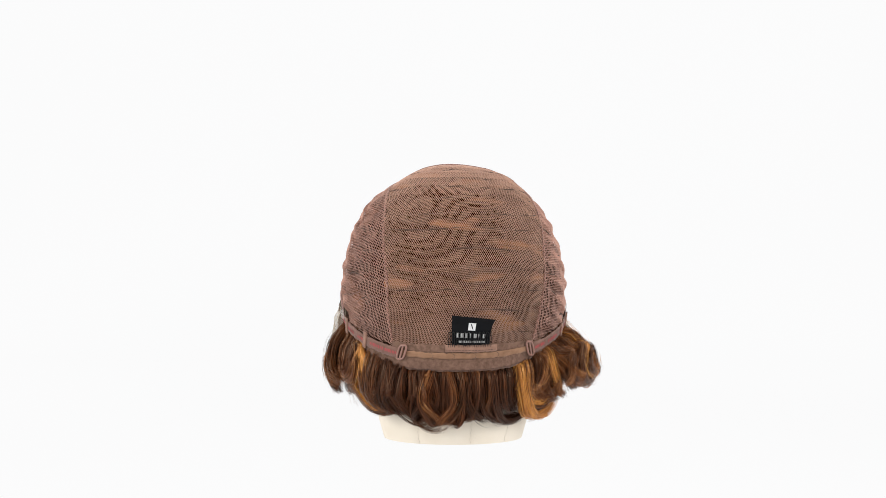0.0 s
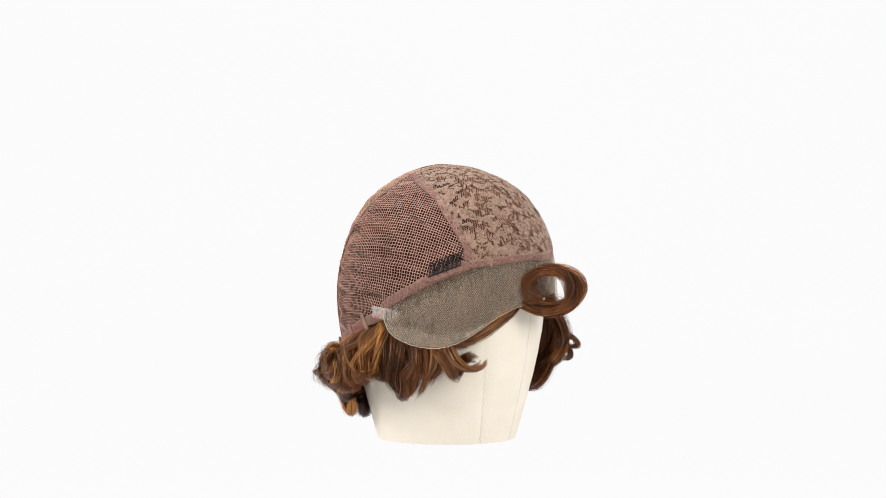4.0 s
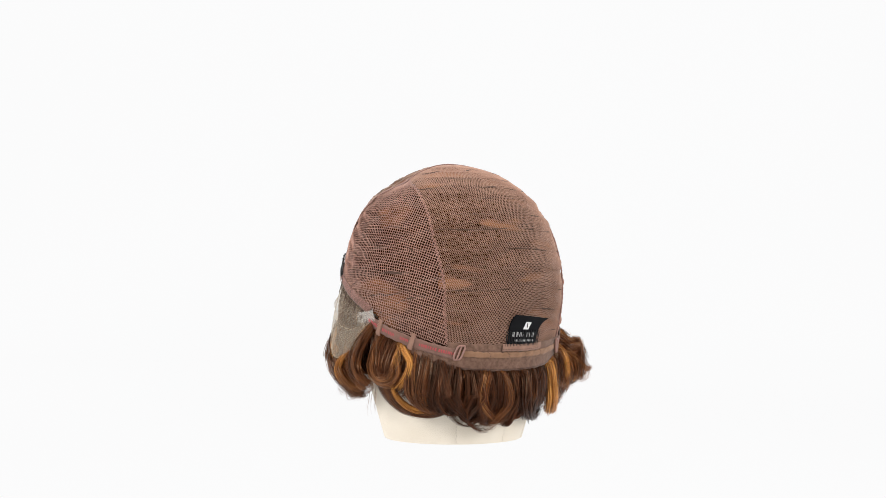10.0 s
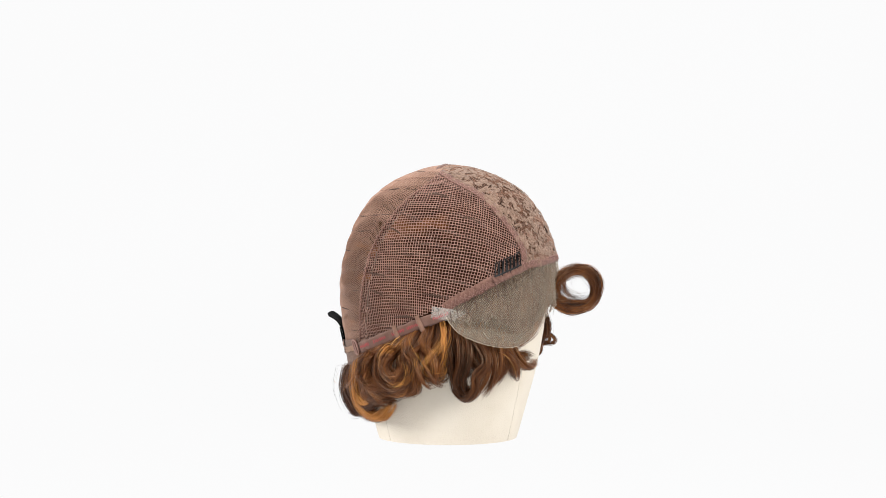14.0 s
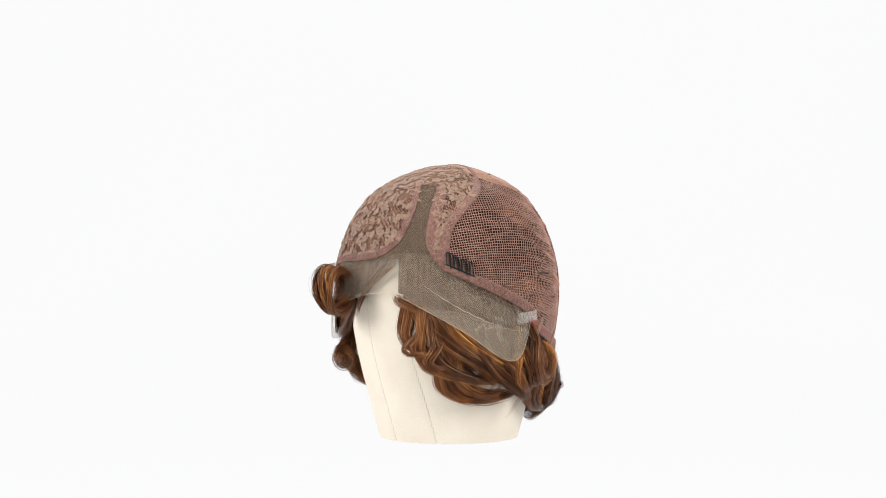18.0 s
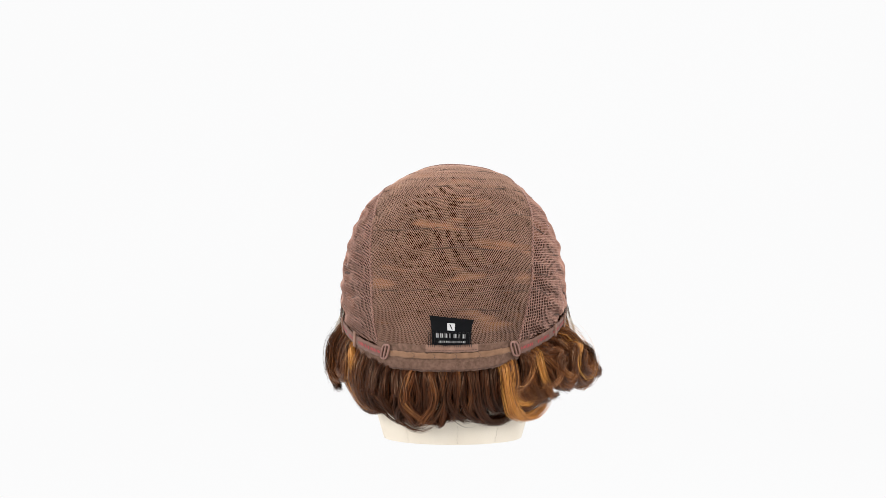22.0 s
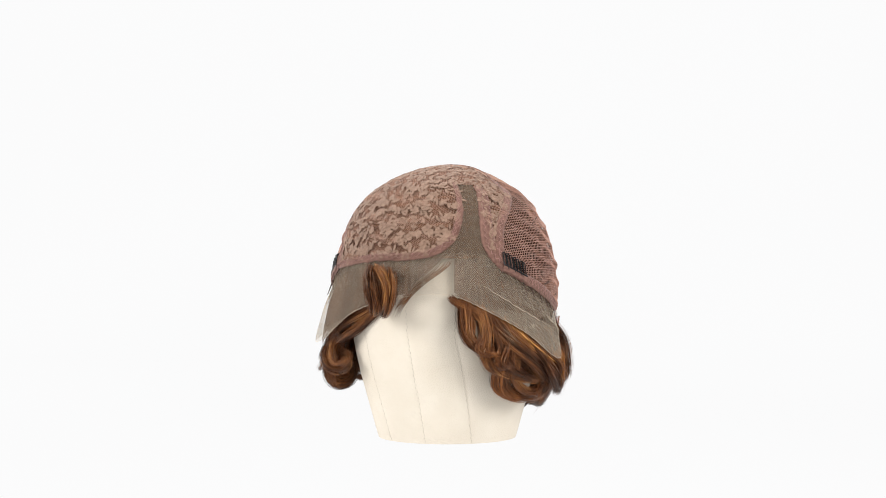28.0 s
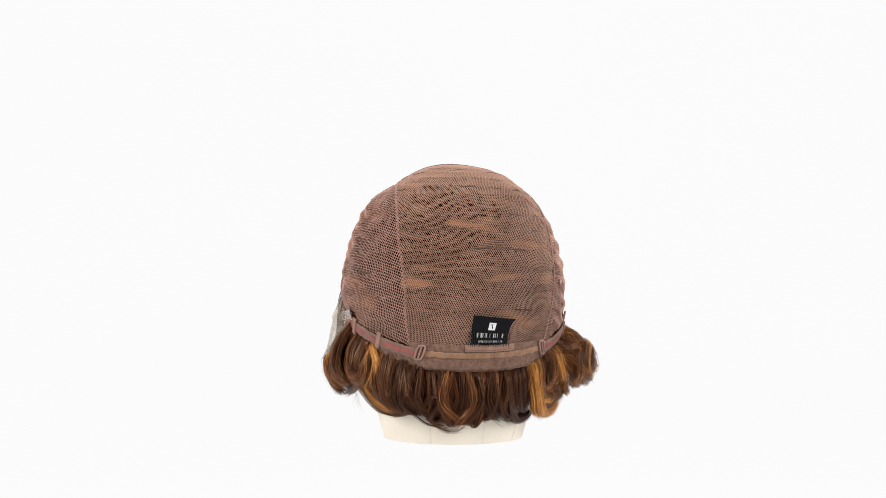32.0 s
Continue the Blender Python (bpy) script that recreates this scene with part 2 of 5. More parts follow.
# ---- studio ----
def studio():
    """White sweep: floor, curved foot and three walls in one sheet; plain wall and ceiling behind and above."""
    section = [(-3.0, 0.0), (-1.0, 0.0), (0.4, 0.0), (1.1, 0.0)]
    for k in range(1, 9):
        t = k / 8 * math.pi / 2
        section.append((1.1 + 0.9 * math.sin(t), 0.9 - 0.9 * math.cos(t)))
    section.append((2.0, 2.6))
    xs = [-2.4 + 0.4 * i for i in range(13)]
    verts = [(x, y, z) for (y, z) in section for x in xs]
    m = len(xs)
    faces = [(j * m + i, j * m + i + 1, (j + 1) * m + i + 1, (j + 1) * m + i) for j in range(len(section) - 1) for i in range(m - 1)]
    tagged(mesh("backdrop", verts, faces, BACKDROP), "seamless white studio sweep under the head, glowing by itself", "backdrop", kind="structure")

    def slab(name, lo, hi, label, material=WALL):
        bm = bmesh.new()
        bmesh.ops.create_cube(bm, size=1, matrix=Matrix.LocRotScale([(a + b) / 2 for a, b in zip(lo, hi)], None, [b - a for a, b in zip(lo, hi)]))
        me = bpy.data.meshes.new(name)
        bm.to_mesh(me)
        bm.free()
        me.materials.append(material)
        tagged(new(name, me), label, "wall", kind="structure")

    slab("wall_west", (-2.52, -3.0, 0.0), (-2.41, 2.1, 2.6), "plain white studio wall beside the sweep")
    slab("wall_east", (2.41, -3.0, 0.0), (2.52, 2.1, 2.6), "plain white studio wall beside the sweep")
    slab("wall_south", (-2.52, -3.12, 0.0), (2.52, -3.01, 2.6), "plain white painted wall behind the camera")
    slab("ceiling", (-2.52, -3.12, 2.61), (2.52, 2.1, 2.72), "plain white painted studio ceiling")


studio()


# ---- canvas block head ----
HEAD = [(780, 117), (771, 121), (760, 124.5), (740, 130), (700, 141), (660, 152), (620, 161), (580, 168), (540, 172), (500, 173),
        (450, 166), (400, 150), (350, 116), (325, 84), (308, 45), (302, 0)]
HEAD_Y, HEAD_R = np.array([h[0] for h in HEAD[::-1]], float), np.array([h[1] for h in HEAD[::-1]], float)


def head_r(a, y):
    k = np.clip((GROUND_Y - np.asarray(y, float)) / 300, 0, 1)
    return np.interp(y, HEAD_Y, HEAD_R) + 6 * np.sin(np.radians(a)) + (1 - k) * 2 * np.cos(np.radians(a))


def mannequin():
    heap = Heap()
    na = 240
    ys = np.concatenate([np.linspace(GROUND_Y, 304, 60), [302.2]])
    a = np.arange(na) * 360 / na
    # pressed-in seams: azimuth high up and at the foot
    seams = [(17, 17), (51, 48), (152, 156), (186, 191), (214, 230), (-22, -24)]

    def seam_at(s, y):
        return s[0] + (s[1] - s[0]) * np.clip((np.asarray(y) - 590) / 180, 0, 1)

    def dip(y):
        return sum(np.exp(-((wrap(a - seam_at(s, y)) / 2.4) ** 2)) for s in seams)

    v = np.concatenate([place(a, head_r(a, np.full(na, y)) - 1.0 * dip(y), np.full(na, y)) for y in ys])
    i, k = np.arange(len(ys) - 1)[:, None], np.arange(na)[None]
    q = np.stack([i * na + k, i * na + (k + 1) % na, (i + 1) * na + (k + 1) % na, (i + 1) * na + k], -1).reshape(-1, 4)
    heap.put(v, q)
    base = place(a, head_r(a, np.full(na, GROUND_Y)), np.full(na, GROUND_Y))
    heap.put(np.concatenate([base, [(0, 0, 0.0)]]), [((j + 1) % na, j, na) for j in range(na)])
    n_cloth = sum(len(f) for f in heap.f)
    # running stitches on the seams
    for s in seams:
        y, side = GROUND_Y - 2.0, 1
        while y > 520:
            yy = np.linspace(y, y - (5.2 if s[0] == 214 else 3.6), 3)
            aa = seam_at(s, yy) + side * 0.3
            heap.tube(place(aa, head_r(aa, yy) - 0.9, yy), 0.62 * S, 4)
            y -= 5.4
            side = -side
    ob = heap.make("mannequin_head", CANVAS)
    ob.data.materials.append(CANVAS_SEAM)
    idx = np.zeros(len(ob.data.polygons), int)
    idx[n_cloth:] = 1
    ob.data.polygons.foreach_set("material_index", idx)
    return tagged(ob, "cream canvas block head with stitched vertical seams", "mannequin head")


head = mannequin()

# ---- the wig, turned inside out on the block ----
wig = tagged(new("wig"), "short curly brown wig turned inside out to show its net cap", "wig")


def under_wefts():
    """The flat hair under the nets, one sheet in three pieces."""
    for name, test, drop in (("back_weft_layer", lambda a, y: (wrap(a) > seam_l(y) - 3) & (wrap(a) < seam_r(y) + 3), 4.0),
                             ("side_weft_layer", lambda a, y: (wrap(a) >= seam_r(y) + 3) & (wrap(a) < 141) & (y < net_low_r(wrap(a)) + 8), 6.0),
                             ("side_weft_layer", lambda a, y: (wrap(a) <= seam_l(y) - 3) & (wrap(a) > front_l(y) - 1) & (y < net_low_l(wrap(a)) + 8), 6.0),
                             ("crown_weft_layer", lambda a, y: ((wrap(a) >= 141) | (wrap(a) <= front_l(y) - 1)) & (y < 458), 3.0)):
        na, ys = 240, np.concatenate([[292.5, 294, 298], np.arange(303, 640, 4.0)])
        a = np.arange(na) * 360 / na
        rows = []
        for y in ys:
            lap = weft_row(a, np.full(na, y))  # overlapping weft rows
            r = cap_r(a, y) - drop * min(1, max(0.15, (y - 290) / 30)) + 1.5 * (lap - 0.5)
            rows.append(place(a, r, np.full(na, y)))
        v = np.concatenate(rows)
        heap = Heap()
        i, k = np.meshgrid(np.arange(len(ys) - 1), np.arange(na), indexing="ij")
        ac, yc = (k + 0.5) * 360 / na, (ys[i] + ys[i + 1]) / 2
        keep = test(ac, yc) & (yc < 612)
        i, k = i[keep], k[keep]
        heap.put(v, np.stack([i * na + k, (i + 1) * na + k, (i + 1) * na + (k + 1) % na, i * na + (k + 1) % na], -1))
        heap.make(name, WEFT_SIDE if "side" in name else (WEFT_CROWN if "crown" in name else WEFT), wig, label="flat brown hair wefts with golden streaks")


under_wefts()


def panel_frame(a, tilt):
    """Right, up and forward of a net panel whose middle looks towards azimuth a, tilted upwards."""
    t = radians(a)
    f = np.array([math.sin(t) * math.cos(radians(tilt)), -math.cos(t) * math.cos(radians(tilt)), math.sin(radians(tilt))])
    r = np.array([math.cos(t), math.sin(t), 0.0])
    return r, np.cross(r, f) * -1 if np.cross(r, f)[2] < 0 else np.cross(r, f), f


def panel_point(fr, u, v):
    """u, v in degrees across and up the panel, to azimuth and height on the cap."""
    r, up, f = fr
    u, v = np.radians(u), np.radians(v)
    d = (np.sin(u) * np.cos(v))[..., None] * r + np.sin(v)[..., None] * up + (np.cos(u) * np.cos(v))[..., None] * f
    return from_direction(d)


def square_net(name, a_mid, tilt, roll, pitch, test, width, label):
    """Square-holed net of knotted threads over one panel."""
    fr = panel_frame(a_mid, tilt)
    heap = Heap()
    c, s = math.cos(radians(roll)), math.sin(radians(roll))
    grid = np.arange(-78, 78.01, pitch)
    fine = np.arange(-78, 78.01, pitch / 2)
    rng = np.random.RandomState(5)
    for way in (0, 1):
        for g in grid:
            wob = 0.07 * pitch * np.sin(fine / 3.1 + g * 0.9) + 0.5 * pitch * np.sin(fine / 17 + g * 0.11)
            p, q = (fine, g + wob) if way == 0 else (g + wob, fine)
            u, v = p * c - q * s, p * s + q * c
            ok = np.abs(v) < 80
            a, y = panel_point(fr, u, v)
            keep = test(a, y) & ok
            pts = on_cap(a, y, 0.6 + 0.25 * way)
            run = []
            for j in range(len(fine) + 1):
                if j < len(fine) and keep[j]:
                    run.append(j)
                else:
                    if len(run) > 2:
                        w = width * S * (0.85 + 0.3 * rng.rand(len(run)))
                        heap.tube(pts[run], w, 3)
                    run = []
    return heap.make(name, NET, wig, label=label)


square_net("side_net", 95, 22, -7, 1.3, in_side_r, 0.58, "coarse mauve-brown square-hole stretch net")
square_net("side_net", -78, 22, -4, 1.3, in_side_l, 0.58, "coarse mauve-brown square-hole stretch net")


def round_net(name, a_mid, tilt, gap, period, test, width, label):
    """Fine net of wavering threads that touch their neighbours by turns, leaving rows of round holes."""
    fr = panel_frame(a_mid, tilt)
    heap = Heap()
    v = np.arange(-79, 79.01, period / 6)
    rng = np.random.RandomState(15)
    wave = np.clip(1.5 * np.sin(v / period * 2 * math.pi), -1, 1)
    for k, g in enumerate(np.arange(-84, 84.01, gap)):
        u = g + gap * (0.43 * wave * (1 - 2 * (k % 2)) + 0.6 * np.sin(v / 11 + g / 9) + 0.04 * rng.normal(size=len(v)))
        a, y = panel_point(fr, u, v + 0.8 * period * np.sin(g / 13))
        keep = test(a, y)
        pts = on_cap(a, y, 0.8)
        idx = np.where(keep)[0]
        if len(idx) < 3:
            continue
        for run in np.split(idx, np.where(np.diff(idx) > 1)[0] + 1):
            if len(run) > 2:
                heap.tube(pts[run], width * S, 3)
    return heap.make(name, NET_FINE, wig, label=label)


round_net("back_net", 10, 24, 0.52, 1.75, in_back, 0.42, "fine taupe round-hole net over horizontal weft rows")


def weft_seams():
    """Dark stitched edges of the weft rows, just under the fine net."""
    rng = np.random.RandomState(2)
    heap = Heap()
    for y0 in ROWS[1:-1]:
        lo, hi = float(seam_l(y0)) + 1, float(seam_r(y0)) - 1
        a = np.linspace(lo, hi, 70)
        t = np.radians(a)
        y = y0 - 3.0 * np.cos(t * 2.0 - 0.4) - 1.5 * np.sin(t * 7)
        rad = (0.8 + 0.6 * np.clip(np.sin(a / 9 + y0) + 0.4 * rng.normal(size=70), -1, 1)) * S
        heap.tube(place(a, cap_r(a, y) - 0.1, y), np.maximum(rad, 0.2 * S), 4)
    heap.make("weft_seams", WEFT_EDGE, wig, label="dark stitched weft rows under the net")
    # the rows run on under the side nets, falling towards the front
    for s, back, front, low, slope in ((1, seam_r, front_r, net_low_r, 0.85), (-1, seam_l, front_l, net_low_l, 0.7)):
        heap = Heap()
        for y0 in np.arange(262, 600, 27.0):
            a = np.linspace(46 if s > 0 else -28, 140 if s > 0 else -124, 120)
            y = y0 + slope * (np.abs(a) - 50) + 5 * np.sin(a / 11 + y0 * 0.3) + 2.5 * np.sin(a / 4.3 + y0)
            inside = (y > 316) & (y < low(a) - 4) & (s * a > s * back(y) + 1) & (s * a < s * front(y) - 1)
            idx = np.where(inside)[0]
            for run in (np.split(idx, np.where(np.diff(idx) > 1)[0] + 1) if len(idx) > 5 else []):
                if len(run) > 4:
                    heap.tube(place(a[run], cap_r(a[run], y[run]) - 2.0, y[run]), np.maximum((1.5 + 1.0 * np.sin(a[run] / 5 + y0)) * S, 0.4 * S), 4)
        heap.make("weft_seams", WEFT_EDGE, wig, label="dark stitched weft rows under the side net")


def spline(pairs, n):
    """Smooth line through (a, Y) pairs."""
    p = np.array(pairs, float)
    p = np.concatenate([[2 * p[0] - p[1]], p, [2 * p[-1] - p[-2]]])
    out = []
    m = len(p) - 3
    for t in np.linspace(0, m - 1e-6, n):
        i, f = int(t), t - int(t)
        a, b, c, d = p[i:i + 4]
        out.append(0.5 * (2 * b + (c - a) * f + (2 * a - 5 * b + 4 * c - d) * f * f + (3 * b - a - 3 * c + d) * f ** 3))
    return np.array(out)


def strip_points(line, offset, lift):
    """The line moved sideways by offset on the cap; returns points."""
    a, y = line[:, 0], line[:, 1]
    p = on_flat(a, y, lift)
    out_n = on_flat(a, y, lift + 4) - p
    out_n /= np.linalg.norm(out_n, axis=1, keepdims=True)
    tan = np.gradient(p, axis=0)
    tan /= np.linalg.norm(tan, axis=1, keepdims=True)
    side = np.cross(out_n, tan)
    q = p + side * (np.broadcast_to(offset, len(p)) * S)[:, None]
    # lay the moved line back on the cap
    a2 = np.degrees(np.arctan2(q[:, 0], -q[:, 1]))
    y2 = GROUND_Y - q[:, 2] / S
    return on_flat(a2, np.maximum(y2, 293.5), lift)


def on_flat(a, y, lift=0.0):
    return place(a, cap_r(a, y) + lift, y)


def tape(name, pairs, width, lift, material, label="", thick=1.6, n=None, parent=None, fray=0.55):
    """A sewn-on band with thickness and soft edges that follows the cap."""
    n = n or max(12, len(pairs) * 8)
    line = spline(pairs, n)
    offs = [(-0.5, 0.0), (-0.48, thick * 0.8), (-0.3, thick), (0.0, thick * 1.1), (0.3, thick), (0.48, thick * 0.8), (0.5, 0.0)]
    rng = np.random.RandomState(len(pairs) + int(width))
    wave = 0.35 * np.sin(np.arange(n) * 0.9 + rng.rand() * 6)
    cols = [strip_points(line, o * width + wave + (abs(o) > 0.4) * fray * rng.normal(size=n), lift + h + (h > 0) * 0.4 * fray * rng.normal(size=n)) for o, h in offs]
    m = len(cols)
    v = np.stack(cols, 1).reshape(-1, 3)
    i, k = np.meshgrid(np.arange(n - 1), np.arange(m - 1), indexing="ij")
    heap = Heap()
    heap.put(v, np.stack([i * m + k, i * m + k + 1, (i + 1) * m + k + 1, (i + 1) * m + k], -1).reshape(-1, 4))
    return heap.make(name, material, parent or wig, label=label)


def stitches(pairs, width, lift, parent, material, step=5.0, zig=True, offset=0.0, radius=0.48):
    """Machine stitches along a tape."""
    line = spline(pairs, 400)
    p = on_flat(line[:, 0], line[:, 1], lift)
    length = np.concatenate([[0], np.cumsum(np.linalg.norm(np.diff(p, axis=0), axis=1))]) / S
    n = max(2, int(length[-1] / step))
    at = np.linspace(0, length[-1], n)
    sub = np.stack([np.interp(at, length, line[:, 0]), np.interp(at, length, line[:, 1])], -1)
    if n < 4:
        return
    one, two = strip_points(sub, offset - width / 2, lift), strip_points(sub, offset + width / 2, lift)
    heap = Heap()
    if zig:
        pts = np.where((np.arange(n) % 2 == 0)[:, None], one, two)
        heap.tube(pts, radius * S, 3)
    else:
        for j in range(0, n - 1):
            b = one[j] + (one[j + 1] - one[j]) * 0.62
            heap.tube(np.array([one[j], (one[j] + b) / 2, b]), radius * S, 3)
    heap.make("stitching", material, parent)


def along(fn, ys):
    return [(float(fn(y)), float(y)) for y in ys]


weft_seams()
SEAM_R = along(seam_r, (316, 335, 360, 390, 420, 450, 480, 510, 540, 570, 598))
SEAM_L = along(seam_l, (322, 340, 365, 390, 420, 450, 480, 510, 540, 570, 600))
FRONT_R = along(front_r, (309, 322, 340, 360, 385, 410, 440, 462))
FRONT_L = along(front_l, (320, 335, 355, 380, 405, 430, 455, 468))
for seam in (SEAM_R, SEAM_L):
    t = tape("seam", seam, 3.6, 0.6, TAPE, "raised mauve seam between two nets", 1.4)
    stitches(seam, 5, 2.6, t, NET, 4.0, radius=0.8)
# edgings of the floral crown
t = tape("binding_tape", FRONT_R, 15, 1.2, TAPE, "mauve binding tape beside the floral lace")
stitches(FRONT_R, 4, 3.2, t, PINK_THREAD, 5)
stitches(FRONT_R, 3, 3.3, t, PINK_THREAD, 3.4, offset=-5)
LOW_R = [(140, 470), (131, 480.5), (122, 494.5), (112, 513), (104, 528), (98.5, 541)]
t = tape("binding_tape", LOW_R, 17, 1.5, TAPE, "mauve binding tape along the lower net edge")
stitches(LOW_R, 8, 3.4, t, PINK_THREAD, 4)
stitches(LOW_R, 4, 3.5, t, PINK_THREAD, 3.2, offset=5)
LOW_L = [(-120, 472), (-113, 483), (-106, 494), (-96, 508), (-87, 522), (-78, 536), (-73, 546)]
t = tape("binding_tape", LOW_L, 17, 1.5, TAPE, "mauve binding tape along the lower net edge")
stitches(LOW_L, 8, 3.4, t, PINK_THREAD, 4)
stitches(LOW_L, 4, 3.5, t, PINK_THREAD, 3.2, offset=5)
def ladder(line, drop, parent):
    """Dark cross stitches hanging from a tape onto the lace."""
    c = spline(line, 9)
    heap = Heap()
    for a, y in c[1:-1]:
        d = np.linspace(6, drop, 5)
        aa = a + 0.035 * d
        heap.tube(on_flat(aa, y + d, 2.4 + lace_flare(aa, y + d)), 0.75 * S, 3)
    heap.make("cross_stitches", THREAD, parent)


CROWN_LOW = [(138, 471), (146, 467), (155, 463), (165, 459), (174, 456.5), (186, 456.5), (195, 454), (203, 448), (209, 437), (213, 423), (216, 400), (217.5, 375), (217, 350), (215, 330)]
t = tape("binding_tape", CROWN_LOW, 13, 1.6, TAPE, "mauve binding tape round the floral lace", 1.0, n=120)
stitches(CROWN_LOW, 5, 3.8, t, PINK_THREAD, 5)
stitches(CROWN_LOW, 3.5, 3.8, t, PINK_THREAD, 3.4, offset=4)
PART_EDGE = [(233, 336), (233.5, 350), (232.5, 370), (231.5, 390), (231, 410), (231, 428), (233, 446), (236.5, 460), (240, 472)]
t = tape("binding_tape", [(x + 1.2, q) for x, q in PART_EDGE], 25, 1.6, TAPE, "mauve binding tape beside the parting", 1.0, n=90)
stitches(PART_EDGE, 5, 3.4, t, PINK_THREAD, 5)
stitches([(x + 4.5, q) for x, q in PART_EDGE], 4, 3.4, t, PINK_THREAD, 5)
t = tape("binding_tape", FRONT_L, 17, 1.3, TAPE, "mauve tape at the front edge of the side net")
stitches(FRONT_L, 5, 3.2, t, PINK_THREAD, 5)


def crown_rear():
    """The seam over the top, from ear to ear behind the crown."""
    x = np.linspace(-94, 86, 40)
    yv = -6 + 5 * np.sin(x / 26)
    ys = np.linspace(292, 430, 500)

    def height(rr, aa):
        return np.array([float(np.interp(q, np.maximum.accumulate(cap_r(np.full(500, b), ys)), ys)) for q, b in zip(rr, aa)])

    heap = Heap()
    for off, h in ((-5, 0.6), (-4.5, 2.2), (0, 2.6), (4.5, 2.2), (5, 0.6)):
        off = off * np.clip((1.04 - np.abs(x + 4) / 90) * 4, 0.05, 0.8)  # runs out to nothing at both ends
        h = h * np.clip((1.04 - np.abs(x + 4) / 90) * 4, 0.1, 0.8)
        rr, aa = np.hypot(x, yv + off), np.degrees(np.arctan2(x, -(yv + off)))
        p = place(aa, rr, height(rr, aa) - h)
        heap.v.append(p)
    n = len(x)
    v = np.concatenate(heap.v)
    i, k = np.meshgrid(np.arange(4), np.arange(n - 1), indexing="ij")
    heap = Heap()
    heap.put(v, np.stack([i * n + k, i * n + k + 1, (i + 1) * n + k + 1, (i + 1) * n + k], -1).reshape(-1, 4))
    heap.make("seam", TAPE, wig, label="raised seam over the crown")


crown_rear()


def leaf(heap, a, y, turn, size, slim, lift):
    """One domed petal lying on the cap."""
    p0 = on_flat(np.array([a]), np.array([y]), lift)[0]
    nrm = on_flat(np.array([a]), np.array([y]), lift + 5)[0] - p0
    nrm /= np.linalg.norm(nrm)
    # crown slope: lean the normal upwards where the cap closes
    slope = (np.interp(y + 3, PY, PRAD) - np.interp(y - 3, PY, PRAD)) / 6
    nrm = nrm + np.array([0, 0, slope])
    nrm /= np.linalg.norm(nrm)
    east = np.cross((0, 0, 1.0), nrm)
    east /= np.linalg.norm(east) + 1e-9
    north = np.cross(nrm, east)
    d = math.cos(turn) * east + math.sin(turn) * north
    e = np.cross(nrm, d)
    prof = [(0.0, 0.05), (0.3, 0.8), (0.6, 1.0), (0.85, 0.6), (1.0, 0.05)]
    v = []
    for f, w in prof:
        mid = p0 + d * (f * size * S)
        v += [mid + e * (w * slim * S) - nrm * 0.3 * S, mid + nrm * (0.5 * w * S), mid - e * (w * slim * S) - nrm * 0.3 * S]
    q = []
    for i in range(4):
        q += [(3 * i, 3 * i + 1, 3 * i + 4, 3 * i + 3), (3 * i + 1, 3 * i + 2, 3 * i + 5, 3 * i + 4)]
    heap.put(v, q)


def crown_lace():
    """Floral lace: a fine net ground, and petals and leaves proud of it."""
    rng = np.random.RandomState(3)
    heap = Heap()
    taken = []
    for _ in range(16000):
        x, yv = rng.uniform(-185, 185), rng.uniform(0, 195)
        z = rng.uniform(293, 468)
        a = math.degrees(math.atan2(x, -yv))
        if not bool(in_crown(np.array(a), np.array(z))):
            continue
        p = on_flat(np.array([a]), np.array([z]))[0] / S
        gap = 8.8
        if any((p[0] - q[0]) ** 2 + (p[1] - q[1]) ** 2 + (p[2] - q[2]) ** 2 < gap * gap for q in taken):
            continue
        taken.append(p)
        lift = 1.9 + 0.5 * rng.rand()
        kind = rng.rand()
        if kind < 0.34:
            n = rng.randint(5, 7)
            t0 = rng.rand() * 6
            for k in range(n):
                leaf(heap, a, z, t0 + k * 2 * math.pi / n, rng.uniform(6.5, 10), rng.uniform(2.4, 3.1), lift + 0.3 * k)
        else:
            t0 = rng.rand() * 6.28
            for k in range(rng.randint(1, 4)):
                leaf(heap, a, z, t0 + k * rng.uniform(0.7, 1.2), rng.uniform(8, 15), rng.uniform(1.7, 2.7), lift + 0.35 * k)
    ob = heap.make("floral_lace", LACE, wig, label="taupe floral lace of raised petals and leaves")
    tagged(ob, kind="stuff")
    return ob


crown_lace()
round_net("crown_net", 172, 42, 0.5, 1.5, in_crown, 0.36, "fine taupe ground net of the crown")

# ---- sheer lace front ----
LACE_EDGE = [(98, 541), (100.5, 560), (104.5, 578), (110, 590), (118, 600), (127, 603), (136, 593), (146, 572), (155, 553), (168, 537),
             (180, 529), (194, 519), (205, 517), (212.5, 520), (219, 527), (227, 540), (240, 563), (250, 584), (257, 603), (263, 618),
             (269, 626), (274.5, 619), (279, 604), (282, 589), (285, 572), (288, 551)]


